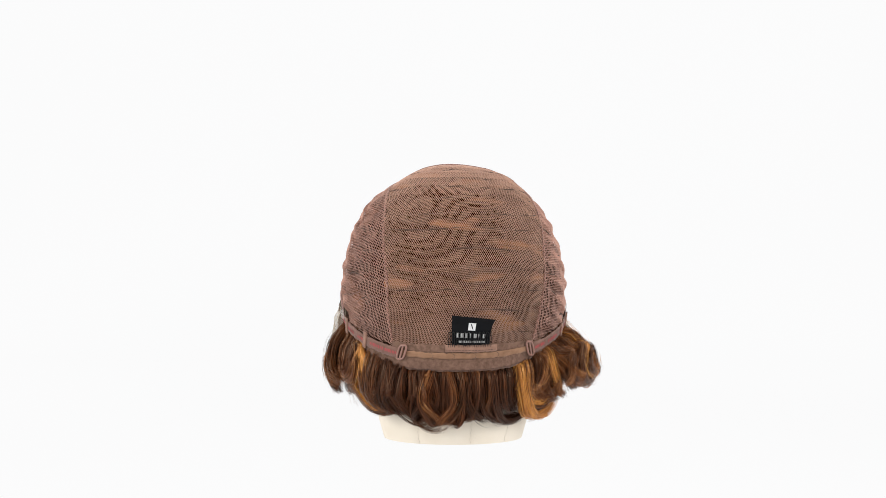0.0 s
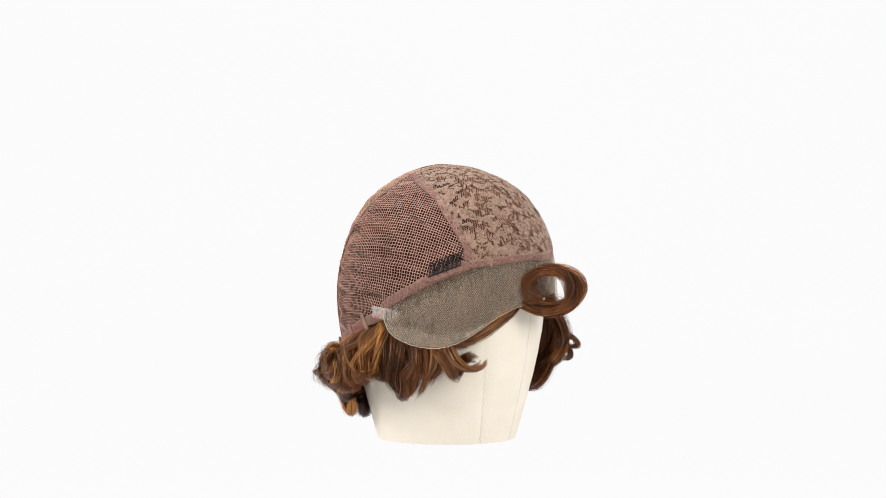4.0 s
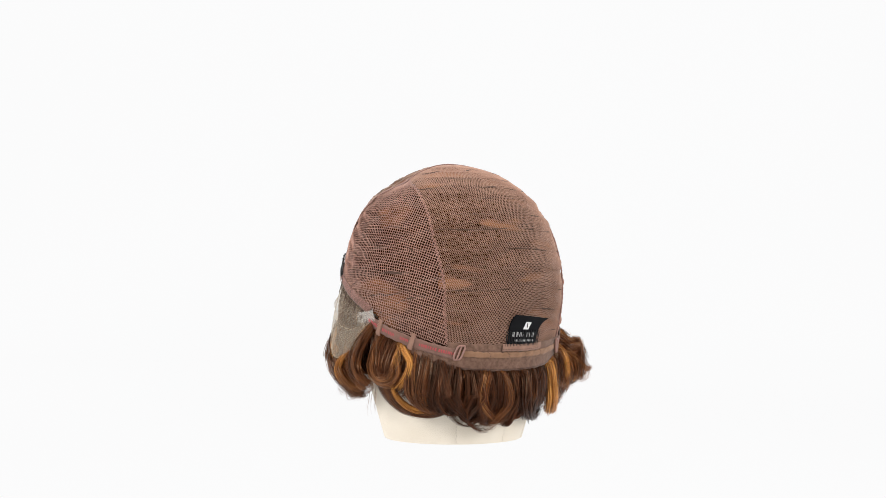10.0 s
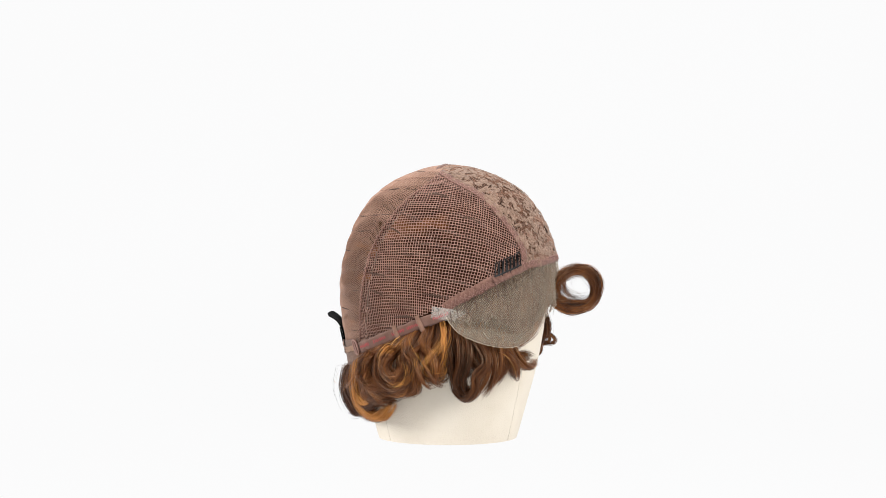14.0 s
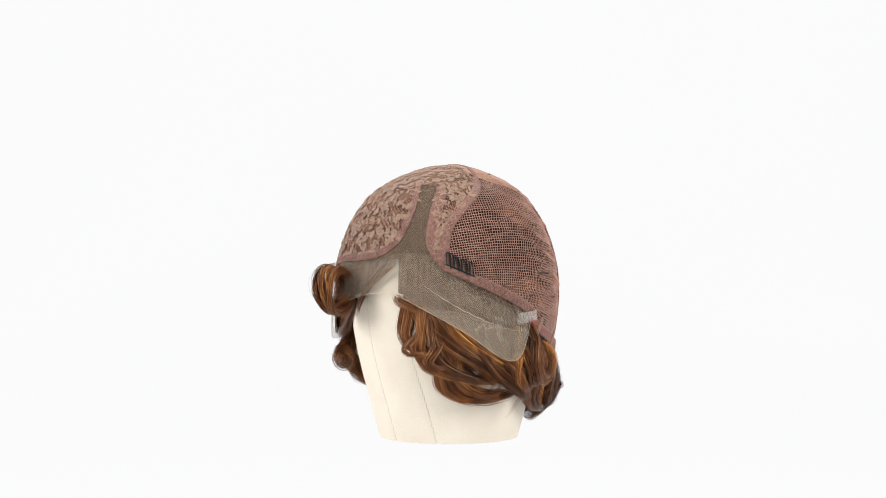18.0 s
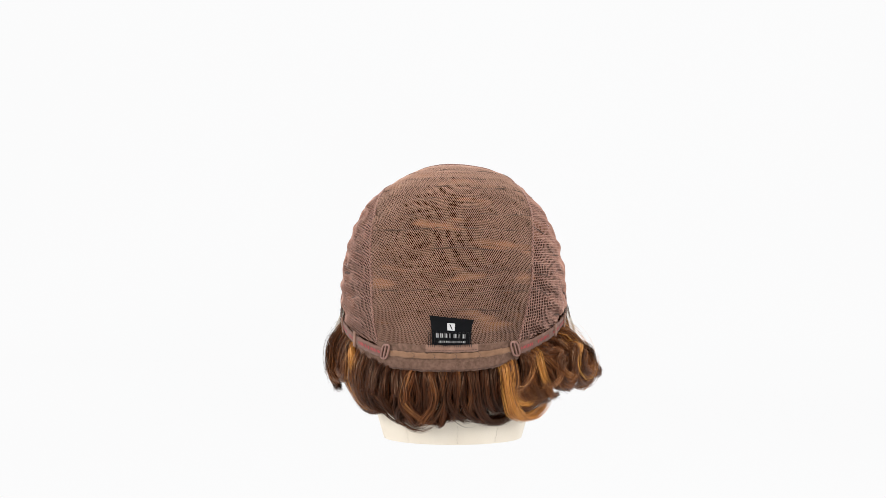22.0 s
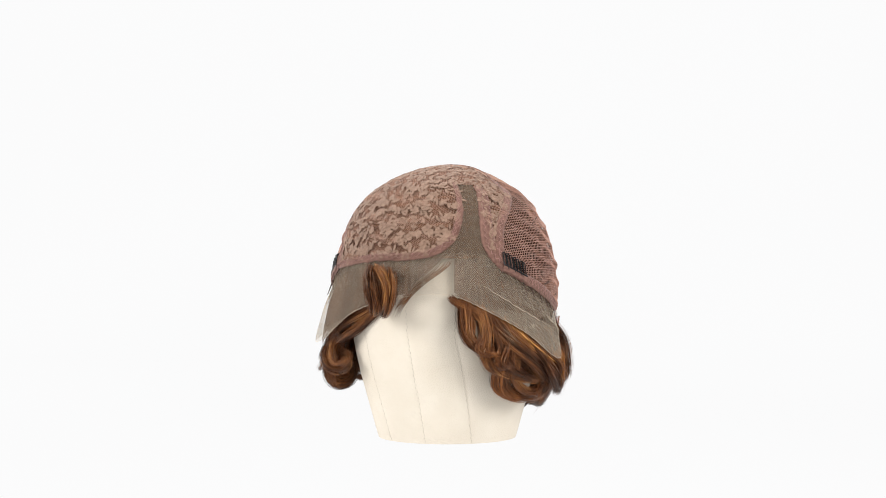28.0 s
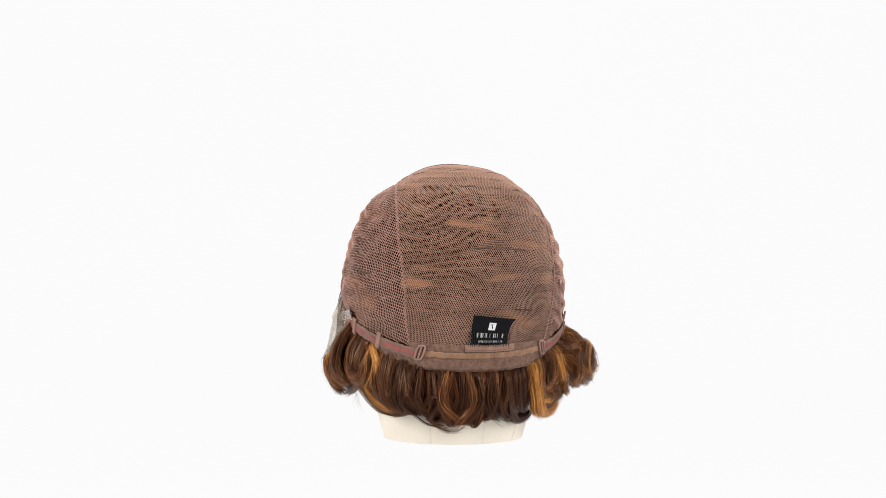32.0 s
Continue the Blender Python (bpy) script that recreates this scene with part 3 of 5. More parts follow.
def lace_flare(a, y):
    """How far the loose lace stands off the head."""
    a = np.asarray(a) % 360
    w = np.interp(a, [95, 108, 118, 127, 136, 155, 180, 212, 235, 255, 272, 290], [0.46, 0.48, 0.45, 0.37, 0.25, 0.08, 0.0, 0.0, 0.12, 0.34, 0.42, 0.3])
    top = np.interp(a, [98, 112, 122, 140, 171, 189, 209, 231, 247, 254, 264, 282, 288], [538, 511, 492, 480, 480, 480, 480, 480, 483, 494, 508, 538, 549])
    fold = 3.5 * np.exp(-(((y - top - 52 + 0.25 * np.abs(a - 262)) / 4.5) ** 2)) * np.clip((a - 226) / 12, 0, 1) * np.clip((284 - a) / 8, 0, 1)
    return w * np.maximum(0, y - top - 8) + fold


lace_top = curve([(98, 538), (104, 526), (112, 511), (122, 492), (131, 480), (140, 470), (153, 463), (171, 457), (189, 457), (201, 452),
                  (207, 440), (212, 424), (214, 400), (217, 331), (231, 331), (233, 400), (234, 430), (237, 462), (247, 483), (254, 494), (264, 508), (273, 522), (282, 538), (288, 549)])


dark_to = curve([(98, 556), (104, 552), (112, 546), (122, 532), (131, 518), (140, 503), (153, 484), (171, 474), (189, 474), (201, 471), (206, 468), (213, 467),
                 (228, 468), (232, 474), (237, 490), (247, 512), (254, 528), (264, 545), (273, 558), (282, 564), (288, 560)])


def lace_sheet(name, material, label, edge, top, low, rows, lift=0.4):
    cols = []
    for (a, _), yt, yb in zip(edge, top, low):
        y = np.linspace(yt, max(yb, yt + 0.5), rows)
        aa = np.full(rows, a)
        r = np.minimum(cap_r(aa, y), cap_r(aa, 540.0)) + lift + lace_flare(aa, y) + 1.2 * np.sin(a / 2.3) * np.clip((y - 480) / 60, 0, 1)
        cols.append(place(aa, r, y))
    v = np.stack(cols, 0)
    n = len(edge)
    i, k = np.meshgrid(np.arange(n - 1), np.arange(rows - 1), indexing="ij")
    heap = Heap()
    heap.put(v.reshape(-1, 3), np.stack([i * rows + k, i * rows + k + 1, (i + 1) * rows + k + 1, (i + 1) * rows + k], -1).reshape(-1, 4))
    heap.make(name, material, wig, label=label)


def lace_front():
    edge = spline(LACE_EDGE, 280)
    edge[:, 1] += 0.35 * np.sin(edge[:, 0] * 1.7) + 0.35 * np.sin(edge[:, 0] * 3.9 + 1)  # raw cut edge
    rows = 26
    top = np.array([float(lace_top(a)) for a, _ in edge])
    ragged = 5 * np.sin(edge[:, 0] * 0.71) + 4 * np.sin(edge[:, 0] * 1.93 + 2) + 2.5 * np.sin(edge[:, 0] * 4.7)  # the knotting stops unevenly
    mid = np.minimum(np.array([float(dark_to(a)) for a, _ in edge]) - 8 + ragged, edge[:, 1] - 1)
    lace_sheet("parting_lace", TULLE_DARK, "darker knotted tulle at the parting and hairline", edge, top, np.maximum(mid, top + 0.6), 14)
    lace_sheet("lace_front", TULLE, "sheer beige tulle lace front with scalloped ear tabs", edge, np.maximum(mid, top + 0.6) - 1.5, edge[:, 1], rows)
    # below the crease a second tulle sheet is added to imitate brighter light
    hem = edge[(edge[:, 0] > 226) & (edge[:, 0] < 283)]
    crease = np.interp(hem[:, 0], [226, 236, 246, 258, 268, 276, 283], [503, 521, 542, 563, 575, 579, 573])
    crease += (hem[:, 1] - crease) * np.clip((250 - hem[:, 0]) / 22, 0, 1)
    lace_sheet("lace_brightener", TULLE, "added tulle layer that brightens the lace below the crease", hem, np.minimum(crease, hem[:, 1] - 1), hem[:, 1] - 0.3, 10, 1.5)
    # a further added sheet brightens the tab's edge in the same way
    hem = edge[(edge[:, 0] > 99) & (edge[:, 0] < 150)]
    lace_sheet("lace_brightener", TULLE, "added tulle layer that brightens the edge of the tab", hem, hem[:, 1] - np.interp(hem[:, 0], [99, 116, 132, 150], [1, 26, 20, 1]), hem[:, 1] - 0.3, 10, 1.5)
    # rolled raw edge
    h = Heap()
    a, y = edge[:, 0], edge[:, 1]
    r = np.minimum(cap_r(a, y), cap_r(a, 540.0)) + 0.8 + lace_flare(a, y)
    h.tube(place(a, r, y), 0.34 * S, 4)
    h.make("lace_edge", TULLE_THREAD, wig)
    # a pressed crease on the side of the parting
    h = Heap()
    a = np.linspace(228, 281, 60)
    y = np.interp(a, [228, 236, 246, 258, 268, 276, 281], [503, 520, 541, 562, 574, 578, 573]) + 0.6 * np.sin(a * 1.3)
    r = np.minimum(cap_r(a, y), cap_r(a, 540.0)) + 1.4 + lace_flare(a, y)
    h.tube(place(a, r, y), np.interp(a, [228, 238, 262, 281], [0.12, 0.36, 0.36, 0.12]) * S, 4)
    h.make("crease", TULLE_THREAD, wig, label="pressed crease in the sheer lace")


lace_front()


def lace_edge_at(a):
    return np.interp(a, [p[0] for p in LACE_EDGE], [p[1] for p in LACE_EDGE])


def lace_net(name, material, label, pitch, step, thick, inside, seed, uneven, tilt, fray=0.0):
    """Two slanting sets of fine threads over the loose lace."""
    h = Heap()
    rng = np.random.RandomState(seed)
    fine = np.arange(-72, 72.01, step)
    for a_mid, lo, hi in ((150, 98, 196), (243, 196, 288)):
        fr = panel_frame(a_mid, tilt)
        for ang in (52, 128):
            c, s = math.cos(radians(ang)), math.sin(radians(ang))
            for g in np.arange(-72, 72.01, pitch):
                q = g + 0.12 * pitch * np.sin(fine * 4.3 + g) + uneven * pitch * rng.normal(size=len(fine))
                a, y = panel_point(fr, fine * c - q * s, fine * s + q * c)
                a = a % 360
                idx = np.where((a > lo) & (a <= hi) & inside(a, y + fray * (0.5 * np.sin(a * 0.71) + 0.4 * np.sin(a * 1.93 + 2) + 0.9 * rng.normal(size=len(a)))))[0]
                if len(idx) < 3:
                    continue
                r = np.minimum(cap_r(a, y), cap_r(a, 540.0)) + 0.7 + lace_flare(a, y) + 1.2 * np.sin(a / 2.3) * np.clip((y - 480) / 60, 0, 1)
                pts = place(a, r, y)
                for run in np.split(idx, np.where(np.diff(idx) > 1)[0] + 1):
                    if len(run) > 2:
                        h.tube(pts[run], thick * S * rng.uniform(0.6, 1.3, len(run)), 3)
    tagged(h.make(name, material, wig, label=label), kind="stuff")


lace_net("knotted_net", KNOT_THREAD, "taupe threads of the knotted tulle", 0.9, 0.9, 0.27, lambda a, y: (y > lace_top(a) + 2) & (y < dark_to(a) - 4), 6, 0.16, 20, 10.0)
lace_net("tulle_threads", TULLE_THREAD, "fine beige threads of the tulle", 0.76, 0.75, 0.074, lambda a, y: (y > dark_to(a) - 18) & (y < lace_edge_at(a) - 0.5), 7, 0.03, -4)
for line in (LOW_R[1:], LOW_L[1:]):
    ladder(line, 27, wig)


def under_lace():
    """Hair knotted through the tulle and lying flat beneath it; a bare wedge stays beside the parting."""
    wedge = curve([(466, 214), (480, 208), (500, 199), (520, 193), (540, 190)])
    for left in (True, False):
        heap = Heap()
        na, ny = 160, 30
        g = np.linspace(0, 1, na)
        uneven = 3 * np.random.RandomState(23).normal(size=na) + 4 * np.sin(g * 41)
        rows = []
        for j in range(ny):
            f = j / (ny - 1)
            y_mid = 462 + 75 * f
            a = 99 + (wedge(y_mid) - 99) * g if left else 213.5 + (286 - 213.5) * g
            yt = lace_top(a) + 2
            reach = np.interp(a, [98, 120, 130, 143, 165, 235, 250, 265, 288], [26, 56, 96, 126, 130, 130, 88, 48, 18])  # the loose ear tabs hang free of it
            yb = np.minimum(lace_edge_at(a) - 6, np.maximum(yt, 457) + reach + uneven)
            y = yt + (np.maximum(yb, yt + 1) - yt) * f
            r = np.minimum(cap_r(a, y), cap_r(a, 540.0)) - 5 + 0.8 * lace_flare(a, y) + 1.2 * np.sin(a * 2.1 + f * 3)
            rows.append(place(a, r, y))
        v = np.concatenate(rows)
        i, k = np.meshgrid(np.arange(ny - 1), np.arange(na - 1), indexing="ij")
        heap.put(v, np.stack([i * na + k, (i + 1) * na + k, (i + 1) * na + k + 1, i * na + k + 1], -1).reshape(-1, 4))
        heap.make("hairline_layer", HAIRLINE, wig, label="flat brown hair under the sheer lace")


under_lace()


def hairline_strands():
    """Single hairs under the sheer lace, swept down and back."""
    rng = np.random.RandomState(12)
    heap = Heap()
    wedge = curve([(466, 214), (480, 208), (500, 199), (520, 193), (540, 190)])
    for _ in range(520):
        a0 = rng.uniform(100, 192) if rng.rand() < 0.58 else rng.uniform(214, 284)
        sweep = rng.uniform(2, 16) * (-1 if a0 < 210 else 1)
        y0 = float(lace_top(a0)) + rng.uniform(0, 20)
        y1 = float(np.interp(a0 + sweep, [p[0] for p in LACE_EDGE], [p[1] for p in LACE_EDGE])) - rng.uniform(-6, 20)
        if y1 < y0 + 8:
            continue
        t = np.linspace(0, 1, 8)
        a = a0 + sweep * t ** 1.5 + 0.5 * np.sin(t * 6 + rng.rand() * 6)
        y = y0 + (y1 - y0) * t
        if a0 < 210:
            a = np.minimum(a, wedge(y) + rng.normal() * 0.6 - 1.5)
        r = np.minimum(cap_r(a, y), cap_r(a, 540.0)) - 3 + 0.82 * lace_flare(a, y)
        heap.tube(place(a, r, y), 0.3 * S, 3)
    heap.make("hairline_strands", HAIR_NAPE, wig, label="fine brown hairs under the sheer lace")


hairline_strands()


def wedge_fringe():
    """Hairs swept along the bare wedge beside the parting, their ends below the lace."""
    rng = np.random.RandomState(21)
    wedge = curve([(460, 213), (470, 211.5), (480, 208), (500, 199), (520, 192), (540, 187), (560, 184)])
    heap = Heap()
    for _ in range(110):
        t = np.linspace(0, 1, 10)
        y = rng.uniform(462, 492) + (rng.uniform(40, 68)) * t
        off = abs(rng.normal()) * 3.2
        a = wedge(y) - off * (1 - 0.3 * t) - rng.uniform(0, 2.5) * t ** 2
        r = np.maximum(np.minimum(cap_r(a, y), cap_r(a, 540.0)) - 4.5 - 4 * t, head_r(a, y) + 2)
        heap.tube(place(a, r, y), 0.24 * S * np.interp(t, [0, 0.7, 1], [1, 1, 0.4]), 3)
    heap.make("fringe_strands", HAIR_MIX, wig, label="fine brown hairs swept down beside the parting")


wedge_fringe()

# ---- hem, elastic bands, sliders, loops, tabs ----
HEM_LINE = [(-52, 606), (-44, 613), (-34, 622), (-20, 629), (0, 632), (20, 631), (36, 625), (48, 613), (56, 603)]
t = tape("hem_band", HEM_LINE, 26, 1.5, HEM, "brown felt hem band at the nape", n=90)
stitches([(a, y + 9) for a, y in HEM_LINE], 2, 3.6, t, THREAD, 7, False)
TOP_HEM = [(-30, 602), (-15, 606), (0, 607.5), (18, 607), (34, 604), (48, 600)]
t = tape("hem_band", TOP_HEM, 14, 2.0, HEM, "brown felt strip above the strap")
STRAP_LINE = [(-24, 614), (-14, 617), (0, 618.5), (14, 618.5), (28, 616), (40, 611), (46, 608)]
t = tape("back_strap", STRAP_LINE, 9.5, 4.4, STRAP, "narrow tan elastic strap across the nape", 0.8)
for a0 in (-8, 3, 14, 26):
    y0 = float(np.interp(a0, [p[0] for p in STRAP_LINE], [p[1] for p in STRAP_LINE]))
    stitches([(a0 - 1.2, y0 - 6), (a0 + 1.0, y0), (a0 - 1.0, y0 + 7)], 0.5, 6.0, t, THREAD, 3, False)
BAND_R = [(46, 611), (54, 603.5), (62, 596), (70, 587), (78, 577.5), (88, 564), (95, 555), (101, 547)]
BAND_L = [(-24, 617), (-32, 611), (-40, 604), (-48.5, 596), (-58, 585), (-66, 574), (-74, 560)]


def print_bars(line, parent, starts):
    """Red woven lettering that cannot be read, as short bars."""
    rng = np.random.RandomState(9)
    c = spline(line, 400)
    p = on_flat(c[:, 0], c[:, 1])
    length = np.concatenate([[0], np.cumsum(np.linalg.norm(np.diff(p, axis=0), axis=1))]) / S
    for s in starts:
        heap = Heap()
        at = s * length[-1]
        for _ in range(8):
            h, w = rng.uniform(3.6, 5.8), rng.uniform(1.3, 2.6)
            f = np.interp([at, at + w / 2, at + w], length, np.arange(400))
            seg = np.stack([np.interp(f, np.arange(400), c[:, 0]), np.interp(f, np.arange(400), c[:, 1])], -1)
            lo, hi = strip_points(seg, -h / 2, 6.0), strip_points(seg, h / 2, 6.0)
            heap.put(np.concatenate([lo, hi]), [(0, 1, 4, 3), (1, 2, 5, 4)])
            at += w + rng.uniform(0.9, 2.0)
        heap.make("lettering", RED, parent, smooth=False, label="red woven lettering on the elastic")


bands = []
for line, starts in ((BAND_R, (0.06, 0.25, 0.47, 0.62, 0.86)), (BAND_L, (0.05, 0.22, 0.45, 0.66, 0.85))):
    band = tape("elastic_band", line, 17.5, 3.4, ELASTIC, "brown adjustable elastic band with red lettering", 1.6, n=70)
    print_bars(line, band, starts)
    bands.append(band)


def loop(a, y, lean):
    """A folded tape keeper that holds the elastic."""
    d = lean
    return tape("band_loop", [(a - d, y - 14), (a - d * 0.4, y - 5), (a + d * 0.4, y + 5), (a + d, y + 13)], 8.0, 5.4, LOOP_TAPE, "small folded tan tape loop", 2.2)


loop(75.5, 583, 1.5)
loop(87.5, 566, 1.6)
loop(-48.3, 595, -1.5)
loop(-66.5, 573, -1.6)


def slider(a, y, lean):
    """Figure-of-eight plastic slider."""
    heap = Heap()
    t = np.linspace(0, 2 * math.pi, 24, endpoint=False)
    c, s = np.sign(np.cos(t)) * np.abs(np.cos(t)) ** 0.55, np.sign(np.sin(t)) * np.abs(np.sin(t)) ** 0.55
    heap.tube(on_flat(a + np.degrees(6.5 * c / 184) + lean * s, y + 11.5 * s, 7.5), 1.9 * S, 6, closed=True)
    aa = np.full(5, a) + lean * np.linspace(-0.9, 0.9, 5)
    heap.tube(on_flat(aa, y + np.linspace(-11, 11, 5), 8.0), 1.7 * S, 6)
    heap.make("slider", SLIDER, wig, label="small brown plastic slider on the elastic")


slider(45.5, 608, 1.4)
slider(-24, 613, -1.4)


def film_tab(pairs, width):
    tape("film_tab", pairs, width, 5.0, CLEAR, "clear plastic film tab at the lace corner", 1.0, fray=0.06)


film_tab([(93, 547), (98, 549), (103, 552), (108, 554)], 20)
film_tab([(-69.5, 553), (-74, 556), (-79, 558), (-83, 558)], 19)


# ---- combs and label ----
def side_comb(a0, y0, a1, y1, lean):
    """A wire comb sewn on at its base, with looped teeth lying on the net."""
    base = [(a0, y0), ((2 * a0 + a1) / 3, (2 * y0 + y1) / 3), ((a0 + 2 * a1) / 3, (y0 + 2 * y1) / 3), (a1, y1)]
    comb = tagged(new("comb"), "small black wire comb sewn in by a mauve strip")
    comb.parent = wig
    tape("comb_strip", base, 11, 4.0, TAPE, "", 1.8, parent=comb)
    n = 7
    for k in range(n):
        f = (k + 0.5) / n * 0.86 + 0.04
        ac, yc = a0 + (a1 - a0) * f, y0 + (y1 - y0) * f
        heap = Heap()
        t = np.linspace(0, math.pi, 9)
        aa = np.concatenate([[ac - 0.75], ac - 0.75 * np.cos(t), [ac + 0.75]])
        yy = np.concatenate([[yc - 2], yc - 24 - 3 * np.sin(t), [yc - 2]])
        heap.tube(on_flat(aa + lean * (yc - yy) / 25, yy, 5.2 + 1.1 * np.sin(yy * 1.1)), 0.95 * S, 5)
        heap.make("tooth", BLACK_WIRE, comb)
    heap = Heap()
    f = np.linspace(0.03, 0.9, 12)
    heap.tube(on_flat(a0 + (a1 - a0) * f, y0 + (y1 - y0) * f - 5, 5.5), 1.5 * S, 6)
    heap.make("spine", BLACK_WIRE, comb)


side_comb(121, 495, 138, 472, 0.5)
side_comb(-121, 473, -105, 496, -0.5)


def label_and_comb():
    lab = tagged(new("label"), "black woven label with white marks standing off the nape")
    lab.parent = wig
    # bowed cloth, its upper edge standing off the net
    heap = Heap()
    nu, nv = 14, 10
    pts = []
    for i in range(nu + 1):
        for j in range(nv + 1):
            f, g = i / nu, j / nv
            a = 2.2 + 19.6 * f
            y = 602 - (51 - 7.5 * f) * g
            r = cap_r(a, 602) + 4 + 16 * g ** 1.5 + 13 * g ** 6 + 1.5 * math.sin(f * 5) * g
            pts.append(place(np.array(a), np.array(r), np.array(y)))
    pts = np.array(pts)
    m = nv + 1
    i, j = np.meshgrid(np.arange(nu), np.arange(nv), indexing="ij")
    q = np.stack([i * m + j, (i + 1) * m + j, (i + 1) * m + j + 1, i * m + j + 1], -1).reshape(-1, 4)
    inner = pts * np.array([0.985, 0.985, 1])
    heap.put(pts, q)
    heap.put(inner, q[:, ::-1])
    heap.make("label_cloth", BLACK, lab)

    def spot(f, g, lift=0.9):
        a = 2.2 + 19.6 * f
        y = 602 - (51 - 7.5 * f) * g
        r = cap_r(a, 602) + 4 + 16 * g ** 1.5 + 13 * g ** 6 + 1.5 * math.sin(f * 5) * g + lift
        return place(np.array(a), np.array(r), np.array(y))

    def mark(name, f0, f1, g0, g1, mat=WHITE_PRINT):
        h = Heap()
        v = [spot(f0, g0), spot(f1, g0), spot(f1, g1), spot(f0, g1)]
        h.put(v, [(0, 1, 2, 3)])
        h.make(name, mat, lab, smooth=False)

    # square emblem and a row of plain strokes
    mark("emblem", 0.40, 0.58, 0.54, 0.80)
    h = Heap()
    h.put([spot(0.45, 0.76, 1.5), spot(0.475, 0.76, 1.5), spot(0.53, 0.58, 1.5), spot(0.505, 0.58, 1.5)], [(3, 2, 1, 0)])
    h.make("emblem_mark", BLACK, lab, smooth=False)
    h = Heap()
    rng = np.random.RandomState(4)

    def stroke(f0, f1, g0, g1):
        h.put([spot(f0, g0), spot(f1, g0), spot(f1, g1), spot(f0, g1)], [(0, 1, 2, 3)])

    # seven plain block marks
    for k in range(7):
        f0 = 0.11 + k * 0.112
        stroke(f0, f0 + (0.03 if k in (3, 5) else 0.07), 0.28, 0.43)
    h.make("lettering", WHITE_PRINT, lab, smooth=False)
    h = Heap()
    f = 0.18
    while f < 0.86:
        w = 0.01 + 0.014 * rng.rand()
        h.put([spot(f, 0.11), spot(f + w, 0.11), spot(f + w, 0.18), spot(f, 0.18)], [(0, 1, 2, 3)])
        f += w + 0.012
    h.make("lettering", WHITE_PRINT, lab, smooth=False)
    comb = tagged(new("comb"), "black wire comb under the nape label")
    comb.parent = wig
    strip = tape("comb_strip", [(-1, 605.5), (7, 606.5), (16, 606.5), (25.5, 604.5)], 11.5, 5.2, LOOP_TAPE, "", 1.4, parent=comb)
    stitches([(-1, 608), (7, 609), (16, 609), (25.5, 607)], 0.5, 7.2, strip, THREAD, 5, False, radius=0.45)
    for k in range(12):
        ac = 1.2 + k * 1.85
        h = Heap()
        t = np.linspace(0, math.pi, 7)
        aa = np.concatenate([[ac - 0.5], ac - 0.5 * np.cos(t), [ac + 0.5]])
        yy = np.concatenate([[604], 582 - 3 * np.sin(t), [604]])
        lift = 6 + 5.5 * ((604 - yy) / 25)
        h.tube(place(aa, cap_r(aa, 602.0) + lift, yy), 0.6 * S, 4)
        h.make("tooth", BLACK_WIRE, comb)


label_and_comb()


# ---- hair ----
cover_low = curve([(-180, 529), (-166, 519), (-155, 517), (-147, 520), (-133, 540), (-120, 563), (-110, 584), (-103, 603), (-97, 618), (-91, 626), (-85.5, 619), (-81, 604), (-78, 589), (-75, 572), (-73, 556),
                   (-66, 583), (-48, 605), (-34, 622), (-20, 642), (0, 645), (20, 644), (36, 638), (46, 622), (62, 605), (78, 587), (95, 564), (99, 556), (104, 578), (110, 590),
                   (118, 600), (127, 603), (136, 595), (146, 578), (155, 559), (168, 540), (180, 529)])
LOCK_SEED = [100]


def at(points):
    """Places in plan units from (azimuth, radius, height) triples."""
    return np.array([place(np.array(float(a)), np.array(float(r)), np.array(float(y))) for a, r, y in points]) / S


def blend_matrix(m, n):
    """Weights of a smooth line through m points, taken at n steps."""
    out = np.zeros((n, m + 2))
    for row, t in enumerate(np.linspace(0, m - 1 - 1e-6, n)):
        i, f = int(t), t - int(t)
        out[row, i:i + 4] += [0.5 * (-f + 2 * f * f - f ** 3), 0.5 * (2 - 5 * f * f + 3 * f ** 3), 0.5 * (f + 4 * f * f - 3 * f ** 3), 0.5 * (f ** 3 - f * f)]
    body = out[:, 1:-1].copy()
    body[:, 0] += 2 * out[:, 0]
    body[:, 1] -= out[:, 0]
    body[:, -1] += 2 * out[:, -1]
    body[:, -2] -= out[:, -1]
    return body


